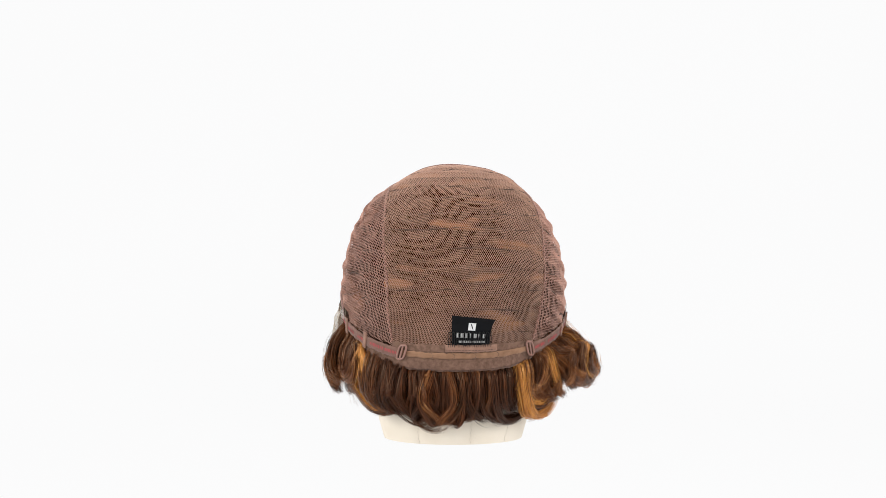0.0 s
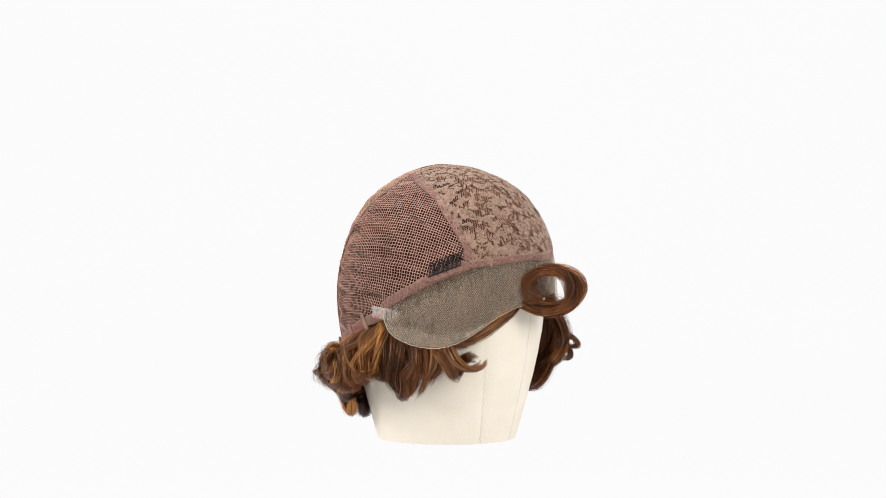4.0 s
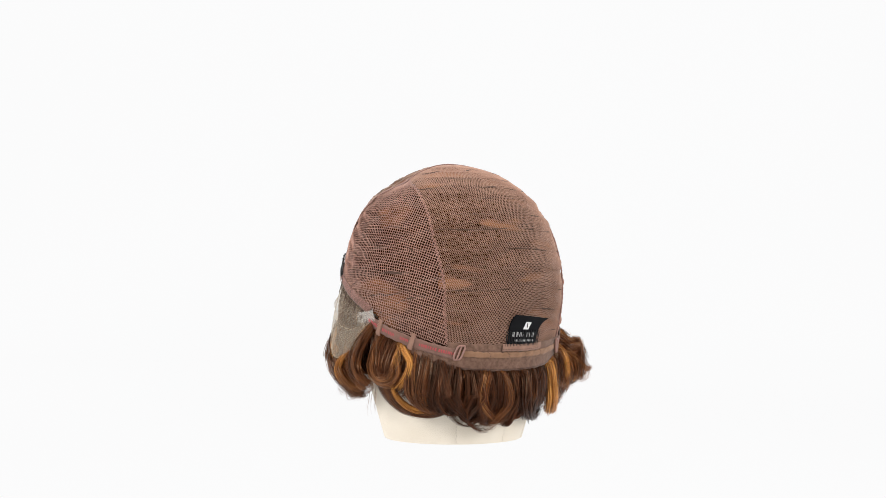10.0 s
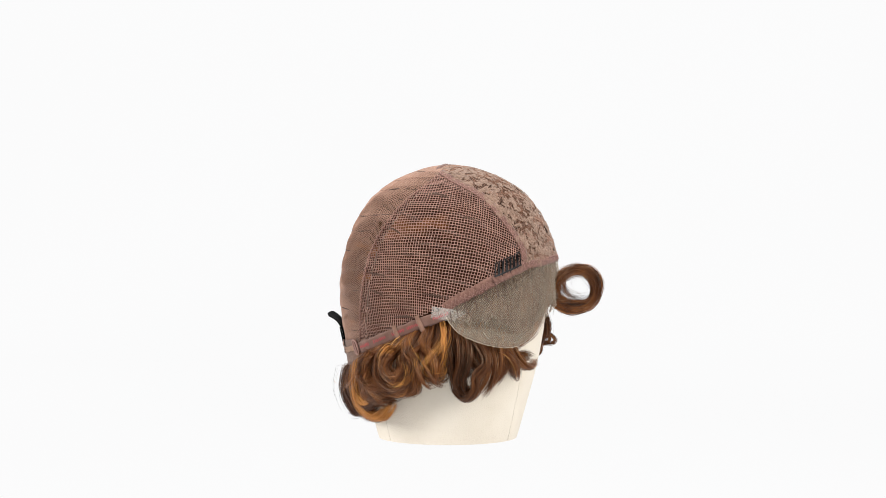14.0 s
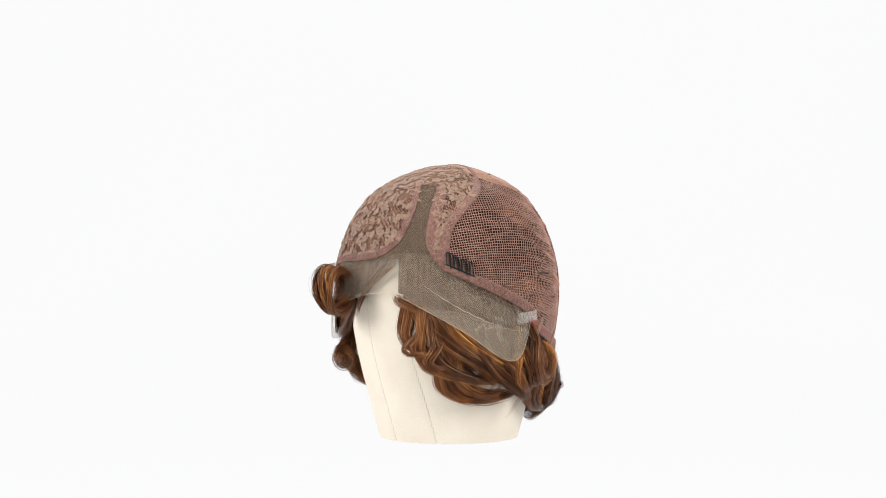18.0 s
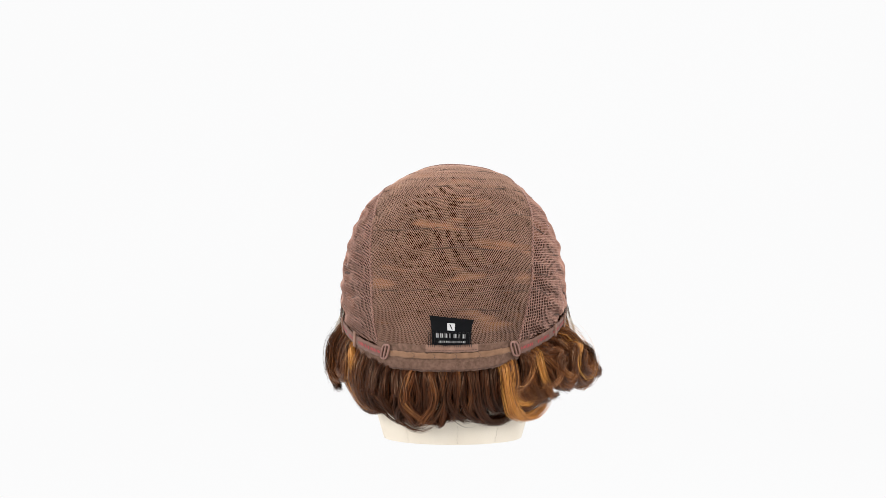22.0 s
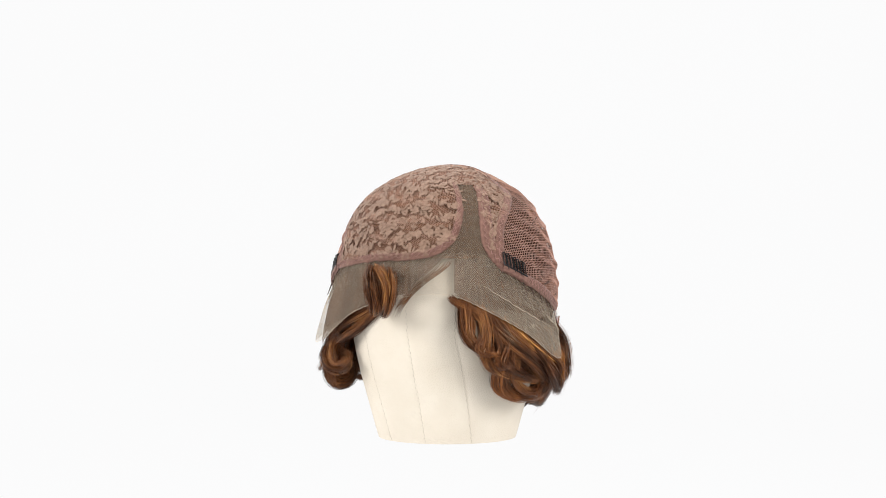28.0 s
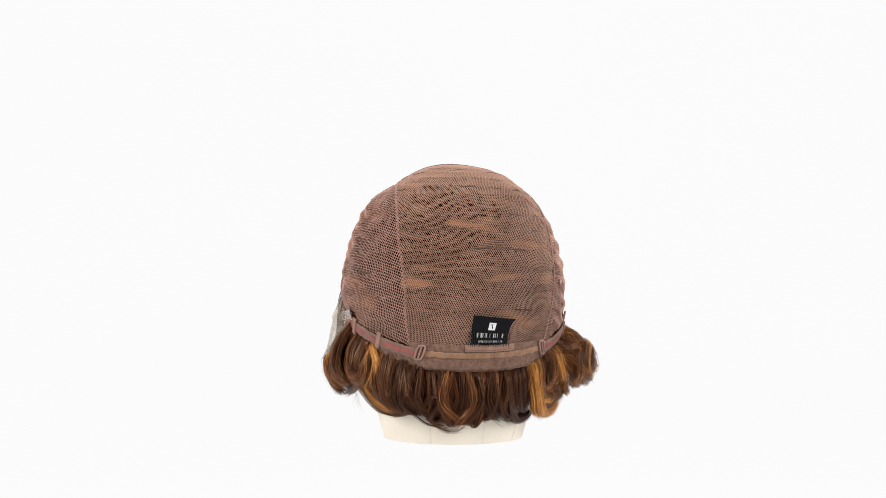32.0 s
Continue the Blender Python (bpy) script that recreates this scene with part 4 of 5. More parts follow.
def lock(ctrl, width, count, material, label, loose=1.0, tip=0.3, flat=0.55, strand=0.31, free=False, ragged=0.14, stray=0.10):
    """A lock of strands that run side by side in wisps; every wisp thins out to a point of its own."""
    LOCK_SEED[0] += 1
    rng = np.random.RandomState(LOCK_SEED[0])
    ctrl = np.asarray(ctrl, float)
    m = len(ctrl)
    count = int(count * 2.0)
    width = width * 1.05
    n = min(40, 4 * (m - 1) + 1)
    weights = blend_matrix(m, n)
    mid = weights @ ctrl
    tan = np.gradient(mid, axis=0)
    tan /= np.linalg.norm(tan, axis=1, keepdims=True) + 1e-9
    one = np.zeros_like(mid)
    v = np.array([mid[0][0], mid[0][1], 0.0])
    for i in range(n):  # carry one sideways direction along the line
        v = v - tan[i] * (v @ tan[i])
        v = v / (np.linalg.norm(v) + 1e-9)
        one[i] = v
    two = np.cross(tan, one)
    wisps = max(8, count // 7)
    drift = np.cumsum(rng.normal(size=(wisps, m, 3)) * 0.95 * loose, 1)
    drift -= drift[:, :1]
    ang, rad = rng.rand(wisps) * 6.28, np.sqrt(rng.rand(wisps)) * 0.85
    centre = np.stack([rad * np.cos(ang), rad * np.sin(ang)], -1)
    reach = 1 - ragged * rng.rand(wisps) ** 1.5 * 2
    w = rng.randint(wisps, size=count)
    own = np.cumsum(rng.normal(size=(count, m, 3)) * 0.42 * loose, 1)
    own -= own[:, :1]
    wild = rng.rand(count) < stray
    own[wild] *= rng.uniform(1.5, 4.2, (wild.sum(), 1, 1))
    path = np.einsum("nm,smk->snk", weights, ctrl[None] + drift[w] + own)
    f = np.linspace(0, 1, n)
    grow = np.interp(f, [0, 0.25, 0.75, 1], [0.75, 1.0, 0.85, 0.35 + tip])
    pinch = np.interp(f, [0, 0.3, 0.75, 1], [1.3, 1.1, 0.9, 0.4])
    small = rng.normal(size=(count, 2)) * 0.30
    u = (centre[w, 0, None] * grow + small[:, :1] * pinch) * width
    q = (centre[w, 1, None] * grow + small[:, 1:] * pinch) * width * flat
    path = path + one[None] * u[..., None] + two[None] * q[..., None]
    # strands end at different lengths
    length = np.clip(reach[w] * (1 - 0.07 * rng.rand(count)), 0.45, 1.0)
    pos = f[None] * length[:, None] * (n - 1)
    i0 = np.clip(pos.astype(int), 0, n - 2)
    g = (pos - i0)[..., None]
    path = np.take_along_axis(path, i0[..., None], 1) * (1 - g) + np.take_along_axis(path, i0[..., None] + 1, 1) * g
    # hair lies on the block, never in it, and stays under the cap, the bands and the lace down to their lower edge
    a = np.degrees(np.arctan2(path[..., 0], -path[..., 1]))
    y = GROUND_Y - path[..., 2]
    depth = np.abs(small)
    r = np.maximum(np.hypot(path[..., 0], path[..., 1]), head_r(a, np.minimum(y, GROUND_Y)) + 2 + 6 * depth[:, :1])
    if not free:
        a0 = math.degrees(math.atan2(ctrl[0][0], -ctrl[0][1]))
        roof = np.minimum(cap_r(a, y), cap_r(a, 540.0) if abs(a0) > 72 else 999.0) + 0.8 * lace_flare(a, y) * ((a % 360 > 98) & (a % 360 < 288)) - 3.5 - 9 * depth[:, 1:]
        r = np.where(y < cover_low(a) + 2, np.minimum(r, roof), r)
    p = place(a, r, np.minimum(y, GROUND_Y - 4))
    thick = strand * S * rng.uniform(0.7, 1.15, (count, 1)) * np.where(wild, 0.45, 1.0)[:, None] * np.interp(f, [0, 0.7, 1], [1.0, 0.95, 0.3])[None]
    t = np.gradient(p, axis=1)
    t /= np.linalg.norm(t, axis=2, keepdims=True) + 1e-12
    # each hair is a slender flat fibre, lying roughly against the surface of its lock
    face = one[None] * u[..., None] / width + two[None] * q[..., None] / width + rng.normal(size=(count, 1, 3)) * 0.35
    e = np.cross(t, face)
    e /= np.linalg.norm(e, axis=2, keepdims=True) + 1e-9
    edge = np.stack([p - e * thick[..., None], p + e * thick[..., None]], 2)
    s, i = np.meshgrid(np.arange(count), np.arange(n - 1), indexing="ij")
    b = (s * n + i) * 2
    heap = Heap()
    heap.put(edge.reshape(-1, 3), np.stack([b, b + 1, b + 3, b + 2], -1).reshape(-1, 4))
    return heap.make("hair_lock", material, wig, label=label)


def rolled(root, centre, size, start, sweep, turn=0.0, drift=0.0, close=0.75, steps=9):
    """Root points, then a roll about a centre: angle 0 lies towards growing azimuth (turn 0) or outwards (turn 90), 90 is up."""
    a, r, y = centre
    out = [p for p in at(root)]
    for k in range(steps + 1):
        f = k / steps
        ang, rad = radians(start + sweep * f), size * (1 - (1 - close) * f)
        t = radians(a + drift * (f - 0.5))
        side = np.array([math.cos(t), math.sin(t), 0.0]) * math.cos(radians(turn)) + np.array([math.sin(t), -math.cos(t), 0.0]) * math.sin(radians(turn))
        base = np.array([r * math.sin(t), -r * math.cos(t), GROUND_Y - y])
        out.append(base + side * (rad * math.cos(ang)) + np.array([0, 0, rad * math.sin(ang)]))
    return np.array(out)


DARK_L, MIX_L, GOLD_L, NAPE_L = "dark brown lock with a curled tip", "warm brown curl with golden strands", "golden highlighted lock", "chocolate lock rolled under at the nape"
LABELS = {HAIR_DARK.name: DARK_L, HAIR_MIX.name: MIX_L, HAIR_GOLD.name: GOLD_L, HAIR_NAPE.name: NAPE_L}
shuffle = np.random.RandomState(31)


def curl(root, centre, size, start, sweep, mats, width=7.0, count=95, turn=0.0, drift=0.0, close=0.75, jitter=3.5, loose=0.8):
    """One rolled curl made of several locks, from the outermost inwards."""
    for k, mat in enumerate(mats):
        j = shuffle.uniform(-1, 1, 6)
        shrink = 1 - 0.16 * k + 0.05 * j[0]
        c = (centre[0] + j[1] * 1.0, centre[1] + j[2] * jitter, centre[2] + j[3] * jitter)
        path = rolled([(a + j[4] * 1.5 + (k - 1) * 1.5, r - 1.5 * k, y) for a, r, y in root], c, (size - 4) * max(0.35, shrink), start + 8 * j[5], sweep * (1 + 0.10 * j[0]), turn, drift, close)
        lock(path, width, count, mat, LABELS[mat.name], loose=loose)


def fall(points, width, count, mat, copies=1, stray=0.10, loose=1.0, tip=0.3, strand=0.31, sway=2.0):
    """A hanging lock through (azimuth, radius, height) points, with close neighbours."""
    for k in range(copies):
        j = shuffle.uniform(-1, 1, (len(points), 3)) * (sway if k else 0.0) * np.linspace(0.5, 1.0, len(points))[:, None]
        g = np.linspace(0, 1, len(points))
        pts = [(a + 0.6 * d[0] + (1.6 * sway * (k % 2 * 2 - 1) * ((k + 1) // 2) if k else 0), r + d[1] - 2.0 * k - 3.5 * e, y + 1.4 * d[2] - 6.5 * e) for (a, r, y), d, e in zip(points, j, g)]
        lock(at(pts), width, count, mat, LABELS[mat.name], loose=loose, tip=tip, strand=strand, stray=stray)


def nape_hair():
    """Chocolate hair at the nape: a close inner fall, then broad locks that bow outwards and roll under."""
    rng = np.random.RandomState(8)
    for a in np.arange(-42, 44, 5.5):
        a = float(a) + rng.uniform(-1, 1)
        low = rng.uniform(-16, -6) - 0.006 * a * a
        k = rng.uniform(-2, 2)
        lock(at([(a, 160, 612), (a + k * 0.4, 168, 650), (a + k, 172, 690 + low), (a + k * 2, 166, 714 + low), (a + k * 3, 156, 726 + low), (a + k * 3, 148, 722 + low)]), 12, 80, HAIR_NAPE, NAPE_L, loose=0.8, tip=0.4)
    lowest = curve([(-40, 714), (-28, 724), (-16, 734), (-4, 739), (8, 738), (13, 729), (18, 735), (26, 732), (36, 722)])
    for k in range(26):
        a = -39 + 62 * ((k * 0.618) % 1.0) + rng.uniform(-1.5, 1.5)
        low = float(lowest(a)) - 6 + rng.uniform(-13, 1)
        s = 1 if rng.rand() < 0.55 else -1
        bow, roll = s * rng.uniform(-1.0, 6.0), s * rng.uniform(3, 15)
        out = rng.uniform(176, 188)
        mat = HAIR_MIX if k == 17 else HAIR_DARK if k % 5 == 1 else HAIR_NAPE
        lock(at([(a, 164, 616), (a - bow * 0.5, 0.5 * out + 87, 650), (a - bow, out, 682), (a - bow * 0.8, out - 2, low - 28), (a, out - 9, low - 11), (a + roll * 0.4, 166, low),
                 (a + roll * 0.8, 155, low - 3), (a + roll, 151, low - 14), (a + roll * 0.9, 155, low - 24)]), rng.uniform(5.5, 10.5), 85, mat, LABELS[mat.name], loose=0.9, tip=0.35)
    # fine loops that hang lower than the rest
    for a, k in ((-12, 0), (-9, 3), (-19, -6)):
        fall([(a, 176, 640), (a - 9, 182, 690), (a - 10, 174, 718 + k), (a - 5, 162, 738 + k), (a + 2, 153, 746 + k), (a + 9, 155, 738 + k), (a + 11, 158, 728 + k)], 4, 18, HAIR_NAPE, strand=0.26, tip=0.7)
    # the dark lock that swings round behind the golden one
    fall([(22, 172, 632), (22, 181, 672), (25, 171, 704), (31, 158, 726), (39, 152, 734), (48, 157, 730), (55, 164, 716)], 9, 130, HAIR_NAPE, 3, loose=0.7)
    fall([(31, 172, 628), (30, 181, 665), (32, 176, 694), (38, 166, 714), (46, 162, 720)], 9, 110, HAIR_NAPE, 2, loose=0.7)


def golden_side():
    """From the nape to the ear, on the side of the broad golden lock."""
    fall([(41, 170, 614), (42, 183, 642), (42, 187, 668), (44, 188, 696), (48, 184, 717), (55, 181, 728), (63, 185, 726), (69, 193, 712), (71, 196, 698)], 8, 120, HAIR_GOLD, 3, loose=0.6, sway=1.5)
    # dark lobe inside the golden lock
    curl([(52, 172, 602), (52, 190, 632)], (60, 193, 668), 42, 140, 250, (HAIR_DARK, HAIR_MIX, HAIR_DARK, HAIR_DARK), 8, 110, turn=20)
    curl([(47, 170, 606), (46, 186, 640)], (54, 186, 676), 38, 150, 210, (HAIR_DARK, HAIR_GOLD, HAIR_MIX), 7, 100, turn=10)
    # great puff under the elastic
    curl([(80, 168, 562), (78, 192, 586), (75, 220, 612)], (81, 246, 632), 42, 135, 270, (HAIR_MIX, HAIR_GOLD, HAIR_DARK, HAIR_MIX), 8, 110, turn=15, loose=1.1)
    curl([(70, 168, 574), (67, 188, 598), (64, 208, 620)], (70, 232, 640), 38, 140, 240, (HAIR_MIX, HAIR_DARK, HAIR_MIX), 8, 105, turn=10, loose=1.1)
    curl([(90, 168, 550), (90, 196, 576), (88, 222, 600)], (84, 238, 630), 26, 60, -250, (HAIR_DARK, HAIR_MIX), 7, 95, turn=30, loose=1.1)
    fall([(62, 168, 592), (60, 196, 616), (59, 208, 642), (62, 212, 668), (69, 208, 684)], 6, 60, HAIR_GOLD)
    fall([(58, 168, 596), (61, 204, 630), (66, 222, 662), (73, 224, 682), (81, 218, 682), (85, 213, 672)], 8, 100, HAIR_DARK, 2)
    fall([(75, 168, 578), (78, 204, 608), (82, 234, 645), (86, 246, 672), (82, 240, 684), (75, 232, 680)], 8, 100, HAIR_MIX, 2)
    # darker falls between the golden lock and the puff
    fall([(50, 170, 600), (53, 186, 634), (57, 192, 664), (61, 194, 690), (66, 196, 704), (72, 200, 702)], 9, 110, HAIR_DARK, 2)
    fall([(56, 170, 598), (59, 194, 630), (62, 204, 660), (64, 206, 684), (69, 208, 696), (75, 210, 690)], 8, 100, HAIR_MIX, 2)
    # tips that flick outwards
    curl([(92, 170, 552), (91, 198, 580), (90, 218, 600)], (93, 225, 634), 28, 110, -300, (HAIR_MIX, HAIR_DARK, HAIR_MIX), 8, 90, turn=55, loose=1.1)
    curl([(86, 170, 558), (86, 206, 582), (86, 232, 604)], (88, 238, 652), 26, 100, -290, (HAIR_MIX, HAIR_MIX), 7, 80, turn=60, loose=1.2)
    fall([(84, 170, 568), (85, 206, 596), (88, 242, 626), (91, 262, 650), (93, 264, 664), (95, 258, 668), (95, 250, 660)], 5, 26, HAIR_MIX, 2, loose=1.2, tip=0.6)
    fall([(78, 170, 572), (80, 206, 602), (83, 238, 632), (86, 258, 646), (88, 262, 640)], 5, 26, HAIR_MIX, 2, loose=1.2, tip=0.6)
    fall([(62, 170, 592), (61, 208, 622), (62, 236, 646), (64, 252, 660), (67, 254, 652)], 4, 30, HAIR_MIX, 2, loose=1.1, tip=0.6)
    fall([(95, 168, 548), (95, 192, 580), (95, 204, 612), (97, 207, 640), (101, 203, 664)], 9, 110, HAIR_DARK, 3)
    # straight fall from the corner of the lace, and the ringlet beneath it
    fall([(97, 170, 552), (97, 204, 588), (94, 222, 622), (92, 224, 650), (93, 220, 668)], 8, 80, HAIR_DARK, 2)
    fall([(96, 172, 552), (99, 206, 584), (99, 220, 614), (97, 222, 640), (94, 216, 658)], 6, 60, HAIR_GOLD)
    curl([(106, 172, 566), (114, 206, 596), (117, 222, 628)], (109, 198, 660), 36, 25, -310, (HAIR_DARK, HAIR_MIX, HAIR_DARK, HAIR_MIX), 9, 125, turn=55, close=0.62, loose=0.55, jitter=2)
    fall([(103, 172, 562), (106, 206, 596), (106, 216, 630), (104, 213, 664), (107, 204, 690)], 8, 100, HAIR_DARK, 2)
    fall([(112, 174, 572), (117, 206, 604), (118, 219, 638), (116, 217, 668), (112, 208, 692)], 8, 100, HAIR_MIX, 2)
    fall([(120, 176, 572), (124, 206, 602), (124, 216, 632), (122, 216, 656), (118, 210, 676)], 8, 95, HAIR_MIX, 2)
    fall([(100, 170, 556), (100, 196, 592), (101, 206, 624), (102, 206, 652), (103, 200, 676)], 9, 100, HAIR_DARK, 2)
    # the roll that lies level beside the cheek
    curl([(124, 176, 568), (125, 204, 592)], (134, 199, 630), 24, 75, -400, (HAIR_MIX, HAIR_MIX, HAIR_DARK, HAIR_MIX), 10, 120, turn=80, drift=18, close=0.7, loose=0.55, jitter=2)
    fall([(126, 176, 574), (129, 204, 604), (132, 212, 628), (138, 208, 642), (144, 202, 640), (147, 199, 632)], 6, 80, HAIR_MIX, 2, loose=0.7)
    # swept along under the edge of the lace
    fall([(174, 164, 528), (165, 172, 553), (155, 180, 574), (145, 190, 591), (134, 203, 608)], 7, 110, HAIR_DARK, 2, sway=1.2)
    fall([(168, 166, 528), (160, 175, 556), (151, 184, 578), (141, 195, 596), (130, 206, 614)], 7, 100, HAIR_MIX, 2, sway=1.2)
    fall([(170, 168, 528), (160, 175, 545), (150, 183, 560), (140, 194, 578), (130, 206, 598)], 8, 110, HAIR_MIX, 2)
    fall([(160, 170, 526), (150, 178, 544), (138, 192, 566), (127, 206, 590), (122, 212, 610)], 8, 110, HAIR_DARK, 2)


def parting_side():
    """From the parting round to the nape: hooked locks at the front, then broad dark rolls."""
    fall([(218, 163, 495), (217.5, 175, 527), (217, 188, 556), (217.5, 198, 578), (220, 203, 598), (226, 203, 614), (236, 200, 624), (247, 198, 634), (257, 197, 646)], 10, 120, HAIR_DARK, 2, loose=0.7, sway=1.0)
    fall([(219.5, 163, 500), (220, 178, 535), (220, 196, 566), (220, 205, 590), (224, 205, 606), (232, 202, 616), (242, 200, 624)], 9, 90, HAIR_MIX, 2, loose=0.8, sway=1.0)
    fall([(224, 164, 508), (226, 184, 548), (227, 202, 584), (226, 206, 612), (229, 199, 636), (236, 190, 650), (246, 188, 660), (257, 190, 668), (267, 192, 670)], 10, 120, HAIR_MIX, 2, loose=0.8, sway=1.4)
    fall([(229, 165, 520), (231, 188, 560), (233, 205, 598), (235, 205, 624), (241, 200, 644), (250, 196, 658), (260, 195, 668)], 10, 105, HAIR_DARK, 2, loose=0.8, sway=1.4)
    fall([(226, 164, 515), (233, 185, 558), (239, 201, 602), (238, 195, 638), (239, 182, 667), (245, 177, 687), (255, 177, 695), (265, 179, 695), (276, 182, 685), (281, 183, 674)], 8, 125, HAIR_DARK, 3, loose=0.7, sway=2.2)
    fall([(232, 166, 535), (240, 198, 595), (242, 196, 632), (245, 186, 662), (253, 182, 681), (263, 182, 686), (271, 184, 678)], 8, 115, HAIR_MIX, 2, loose=0.7)
    # small flicks that curl outwards behind the lace
    fall([(228, 176, 555), (225, 206, 588), (222, 226, 606), (224, 230, 618), (229, 222, 620), (231, 214, 612)], 4, 40, HAIR_MIX, 2, tip=0.6)
    fall([(236, 178, 570), (234, 210, 604), (231, 224, 628), (233, 222, 642), (238, 212, 644)], 4, 40, HAIR_MIX, 2, tip=0.6)
    # long sweep back under the lace
    for k, mat in enumerate((HAIR_MIX, HAIR_DARK, HAIR_MIX, HAIR_GOLD, HAIR_MIX)):
        d = 6.0 * k + 4
        fall([(214 + d, 164, 495 + 1.2 * d), (217 + d, 178, 530 + 1.2 * d), (225 + d, 196, 570 + d), (235 + d, 205, 602 + 0.8 * d), (247 + d, 204, 630 + 0.6 * d), (258 + 0.8 * d, 199, 655 + 0.4 * d), (267 + 0.7 * d, 194, 676 + 0.2 * d)], 8, 95, mat, 2, loose=1.0)
    fall([(250, 178, 580), (256, 212, 622), (262, 216, 650), (270, 210, 674), (278, 203, 690), (284, 199, 692)], 8, 100, HAIR_DARK, 2)
    fall([(262, 178, 590), (267, 212, 630), (271, 215, 658), (276, 208, 680), (282, 200, 684)], 8, 95, HAIR_MIX, 2)
    fall([(276, 178, 580), (277, 206, 618), (280, 212, 650), (284, 206, 672), (288, 198, 676)], 8, 95, HAIR_MIX, 2, loose=1.2)
    fall([(286, 178, 562), (283, 206, 600), (281, 214, 636), (284, 210, 664), (289, 203, 672)], 8, 90, HAIR_DARK, 2, loose=1.2)
    fall([(280, 176, 575), (276, 208, 612), (272, 218, 644), (273, 214, 668), (278, 208, 680)], 6, 50, HAIR_GOLD, loose=1.4)
    # single hairs that hang loose over the block
    for a, d in ((283, -6), (287, -14)):
        fall([(a, 180, 640 + d), (a + 1, 180, 682 + d), (a - 4, 172, 718 + d), (a - 9, 160, 744 + d)], 4, 4, HAIR_MIX, strand=0.17, loose=1.3, tip=1.0)
    # round dark curl under the elastic, the narrow golden lock and the rolls below
    curl([(294, 168, 572), (291, 190, 608)], (298, 190, 642), 34, 150, 250, (HAIR_MIX, HAIR_DARK, HAIR_MIX, HAIR_NAPE), 8, 110, turn=0, loose=0.7)
    fall([(303, 170, 594), (307, 186, 612), (311, 193, 632), (309, 192, 654), (304, 186, 674), (299, 178, 688)], 5, 85, HAIR_GOLD, 2, loose=0.6, sway=1.0)
    fall([(298, 168, 588), (295, 188, 634), (294, 180, 668), (298, 168, 696), (307, 163, 714), (318, 163, 720), (329, 165, 713), (335, 167, 700)], 8, 125, HAIR_DARK, 3, loose=0.7)
    fall([(304, 168, 594), (301, 188, 640), (300, 182, 676), (304, 172, 702), (313, 166, 717), (324, 166, 716)], 5, 60, HAIR_GOLD, 1, loose=0.7)
    fall([(310, 168, 600), (310, 186, 642), (309, 183, 678), (313, 174, 702), (322, 168, 712), (330, 167, 704)], 8, 115, HAIR_MIX, 2, loose=0.8)
    fall([(318, 168, 604), (317, 184, 646), (315, 184, 682), (318, 175, 706), (326, 169, 716)], 9, 115, HAIR_DARK, 3, loose=0.8)
    fall([(326, 168, 612), (325, 182, 652), (323, 184, 688), (325, 176, 712), (332, 167, 722)], 9, 110, HAIR_NAPE, 3, loose=0.8)


def inner_hair():
    """Close inner hair that fills the depth between the curls and the block."""
    low = curve([(-150, 535), (-146, 552), (-138, 594), (-126, 646), (-115, 668), (-100, 668), (-80, 668), (-70, 660), (-62, 690), (-46, 704), (-34, 706), (34, 706), (50, 700),
                 (62, 698), (75, 686), (90, 664), (100, 664), (112, 660), (122, 632), (136, 606), (150, 574)])
    top = curve([(-150, 522), (-140, 530), (-125, 548), (-110, 570), (-90, 580), (-75, 560), (-60, 580), (-40, 604), (-25, 618), (25, 618), (45, 608), (60, 596), (75, 580), (90, 560),
                 (100, 545), (115, 560), (130, 558), (145, 548), (150, 545)])
    rng = np.random.RandomState(17)
    for a in np.arange(-147, 140, 5.0):
        a = float(a) + rng.uniform(-1.5, 1.5)
        yt, yb = float(top(a)), float(low(a)) - rng.uniform(4, 18)
        drop = max(26, yb - yt)
        s = rng.choice([-1, 1])
        r0 = float(cap_r(a, min(yt, 620))) - 17
        out = 4 if abs(a) < 40 else 12
        if a < -112:  # beside the parting the hair is swept smoothly back
            w = rng.uniform(0.8, 1.2)
            lock(at([(a, r0, yt), (a + 2 * w, r0 + 6, yt + 0.3 * drop), (a + 6 * w, r0 + 11, yt + 0.6 * drop), (a + 11 * w, r0 + 13, yt + 0.85 * drop), (a + 17 * w, r0 + 12, yt + drop)]), 12, 75, HAIR_DARK if rng.rand() < 0.5 else HAIR_MIX,
                 "brown inner hair swept back", loose=0.8, tip=0.5)
            continue
        lock(at([(a, r0, yt), (a + s * 1.5, r0 + out * 0.7, yt + drop * 0.35), (a + s * 2.5, r0 + out, yt + drop * 0.7), (a + s * 0.5, r0 + out - 3, yt + drop * 0.93),
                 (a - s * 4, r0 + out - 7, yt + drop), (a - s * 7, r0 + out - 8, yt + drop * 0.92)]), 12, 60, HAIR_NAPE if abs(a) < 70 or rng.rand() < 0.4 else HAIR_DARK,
             "dark brown inner curl", loose=0.9, stray=0.02)


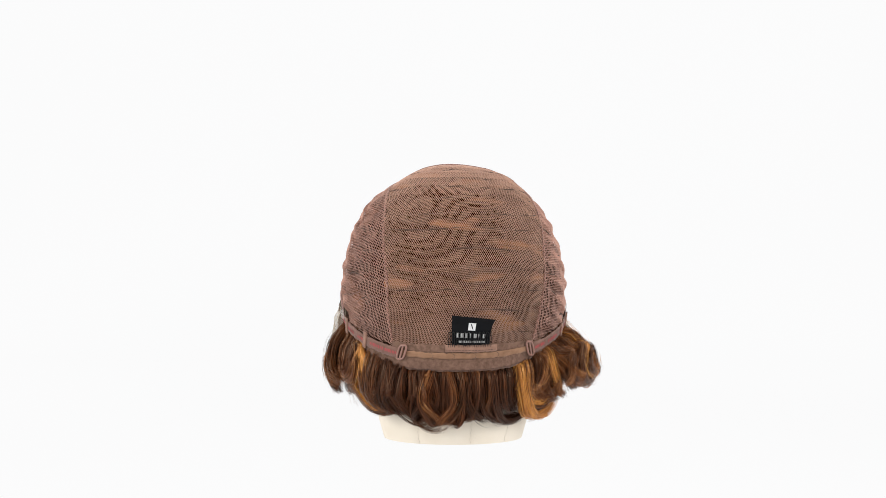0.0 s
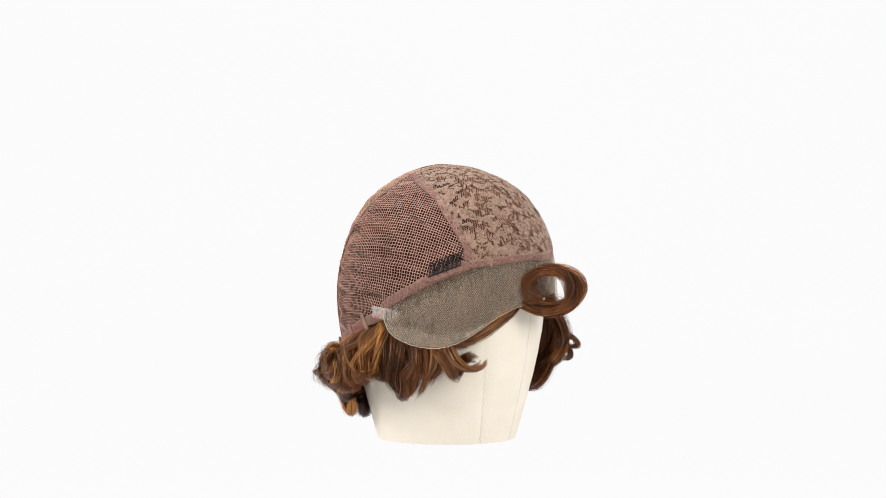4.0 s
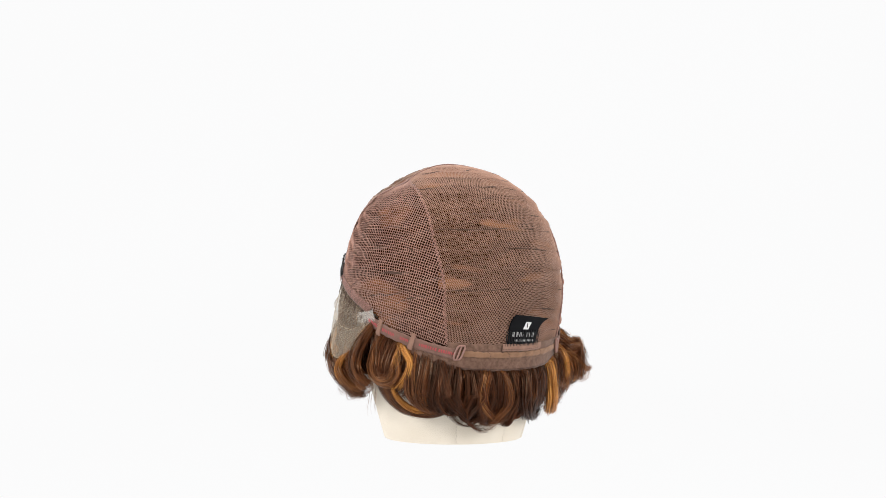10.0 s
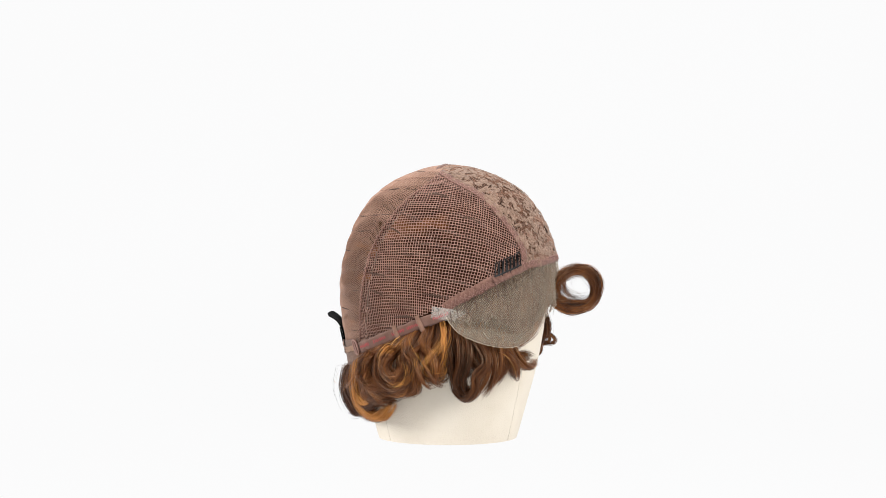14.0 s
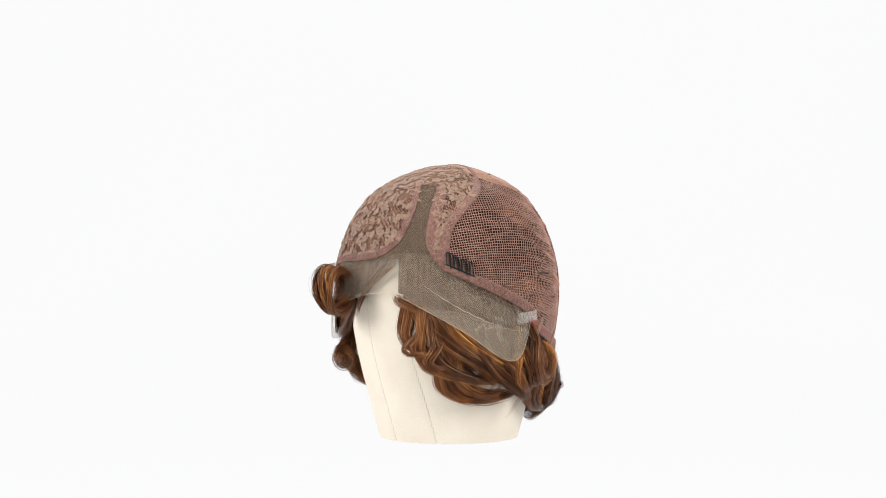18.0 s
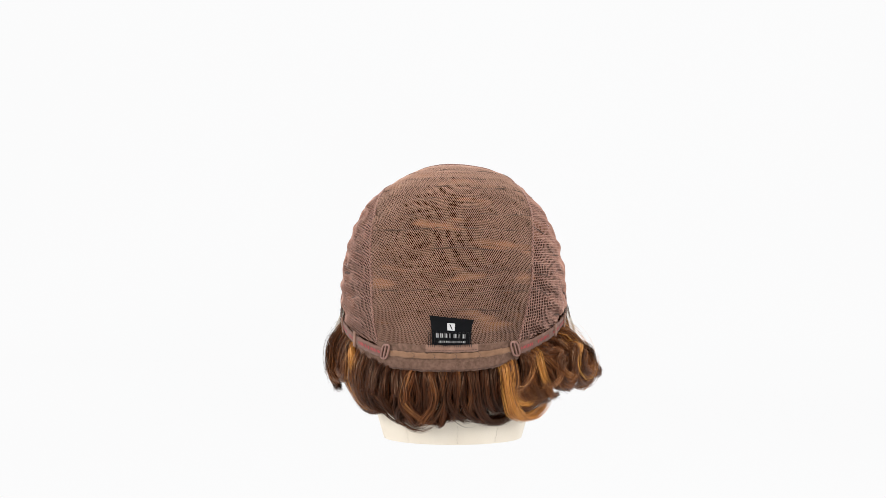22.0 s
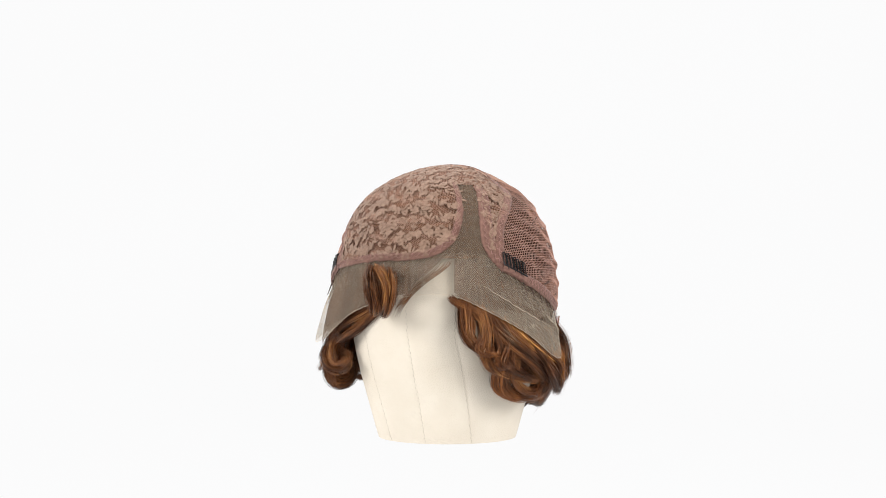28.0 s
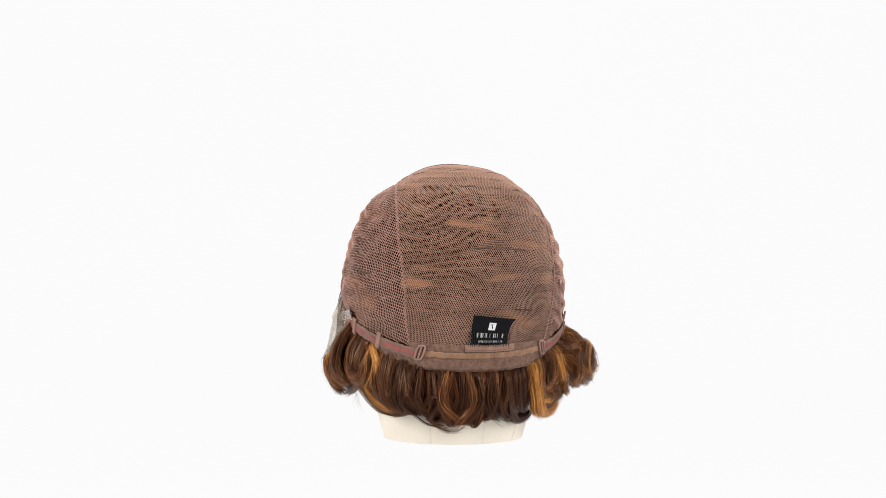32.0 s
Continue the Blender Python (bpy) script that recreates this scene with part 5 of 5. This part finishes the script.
def loose_hairs():
    """Single fine hairs that stand off the curls."""
    rng = np.random.RandomState(44)
    top = curve([(-140, 560), (-110, 590), (-92, 616), (-75, 585), (-55, 600), (0, 640), (55, 606), (75, 588), (98, 560), (110, 592), (127, 604)])
    for a in (-128, -116, -104, -92, -82, -70, -56, 52, 64, 76, 86, 96, 108, 118):
        k = rng.choice([-1, 1])
        y, d = float(top(a)) - 6, rng.uniform(66, 92) * (0.75 if a < -106 or a > 112 else 1)
        out = 14 if 58 < a < 100 else -18 if a < 0 else -3
        lock(at([(a, 186, y), (a + 3 * k, 206 + out, y + 0.35 * d), (a - 2 * k, 216 + 1.6 * out, y + 0.7 * d), (a - 7 * k, 215 + 1.6 * out, y + 0.95 * d), (a - 12 * k, 208 + out, y + 0.9 * d), (a - 11 * k, 205 + out, y + 0.7 * d)]),
             14, 16, HAIR_GOLD if a in (-104, 86, 96) else HAIR_MIX, "loose fine golden-brown hairs", loose=1.7, strand=0.18, stray=0.2)


def front_curl():
    """The ringlet at the forehead: locks rolled into a ring that stands off the lace."""
    rolls = ((43, 36, -30, 22, 215, 400, HAIR_MIX), (41, 32, 28, -20, 230, 400, HAIR_DARK), (44, 38, 8, 30, 205, 320, HAIR_MIX), (38, 26, -24, 10, 240, 450, HAIR_DARK),
             (42, 33, 26, -6, 210, 360, HAIR_MIX), (43, 37, -31, -14, 200, 300, HAIR_DARK), (41, 29, 6, -26, 220, 430, HAIR_MIX), (43, 34, -14, 28, 212, 370, HAIR_MIX), (40, 30, 18, -28, 225, 400, HAIR_DARK))
    shift = np.random.RandomState(12)
    for r0, r1, w0, w1, start, sweep, mat in rolls:
        cr, cy = 225.0 + shift.uniform(-6, 6), 508.0 + shift.uniform(-6, 6)
        pts = [(170 + w0 * 0.2, 180, 506), (173 + w0 * 0.2, 190, 530)]
        for q in range(11):
            t = q / 10
            ang = radians(start + sweep * t)
            rr = r0 - 4 + (r1 - r0) * t
            dip = max(0.0, -math.sin(ang))  # the curl narrows towards its foot
            side = 0.95 * (w0 + (w1 - w0) * t) * (1 - 0.45 * dip) + 8 * dip - 7
            pts.append((180.2 + 0.2 * rr * math.cos(ang) + math.degrees(side / cr), cr + rr * math.cos(ang), cy - rr * math.sin(ang)))
        lock(at(pts), 4.0, 54, mat, "brown ringlet standing off the forehead lace", loose=1.1, flat=0.7, free=True)


nape_hair()
inner_hair()
golden_side()
parting_side()
loose_hairs()
front_curl()


# ---- movement: the head turns by ten degrees every 0.3 s ----
def motions():
    rows = [(0.0, pose(0, 0, 0, 0, 0, -1.4))]
    n = 0
    while True:
        t = 0.3 * n + 2 / 15 + (0.1 if 38 <= n <= 50 else 0.0)  # end of the hold; one step is held longer
        if t > 32.0:
            break
        rows.append((t, pose(0, 0, 0, 0, 0, -10 * n - 1.4)))
        n += 1
        rows.append((t + 1 / 30, pose(0, 0, 0, 0, 0, -10 * n - 1.4)))
    rows.append((32.0, pose(0, 0, 0, 0, 0, -10 * n - 1.4)))
    for thing in (head, wig):
        walk(thing, rows)


motions()
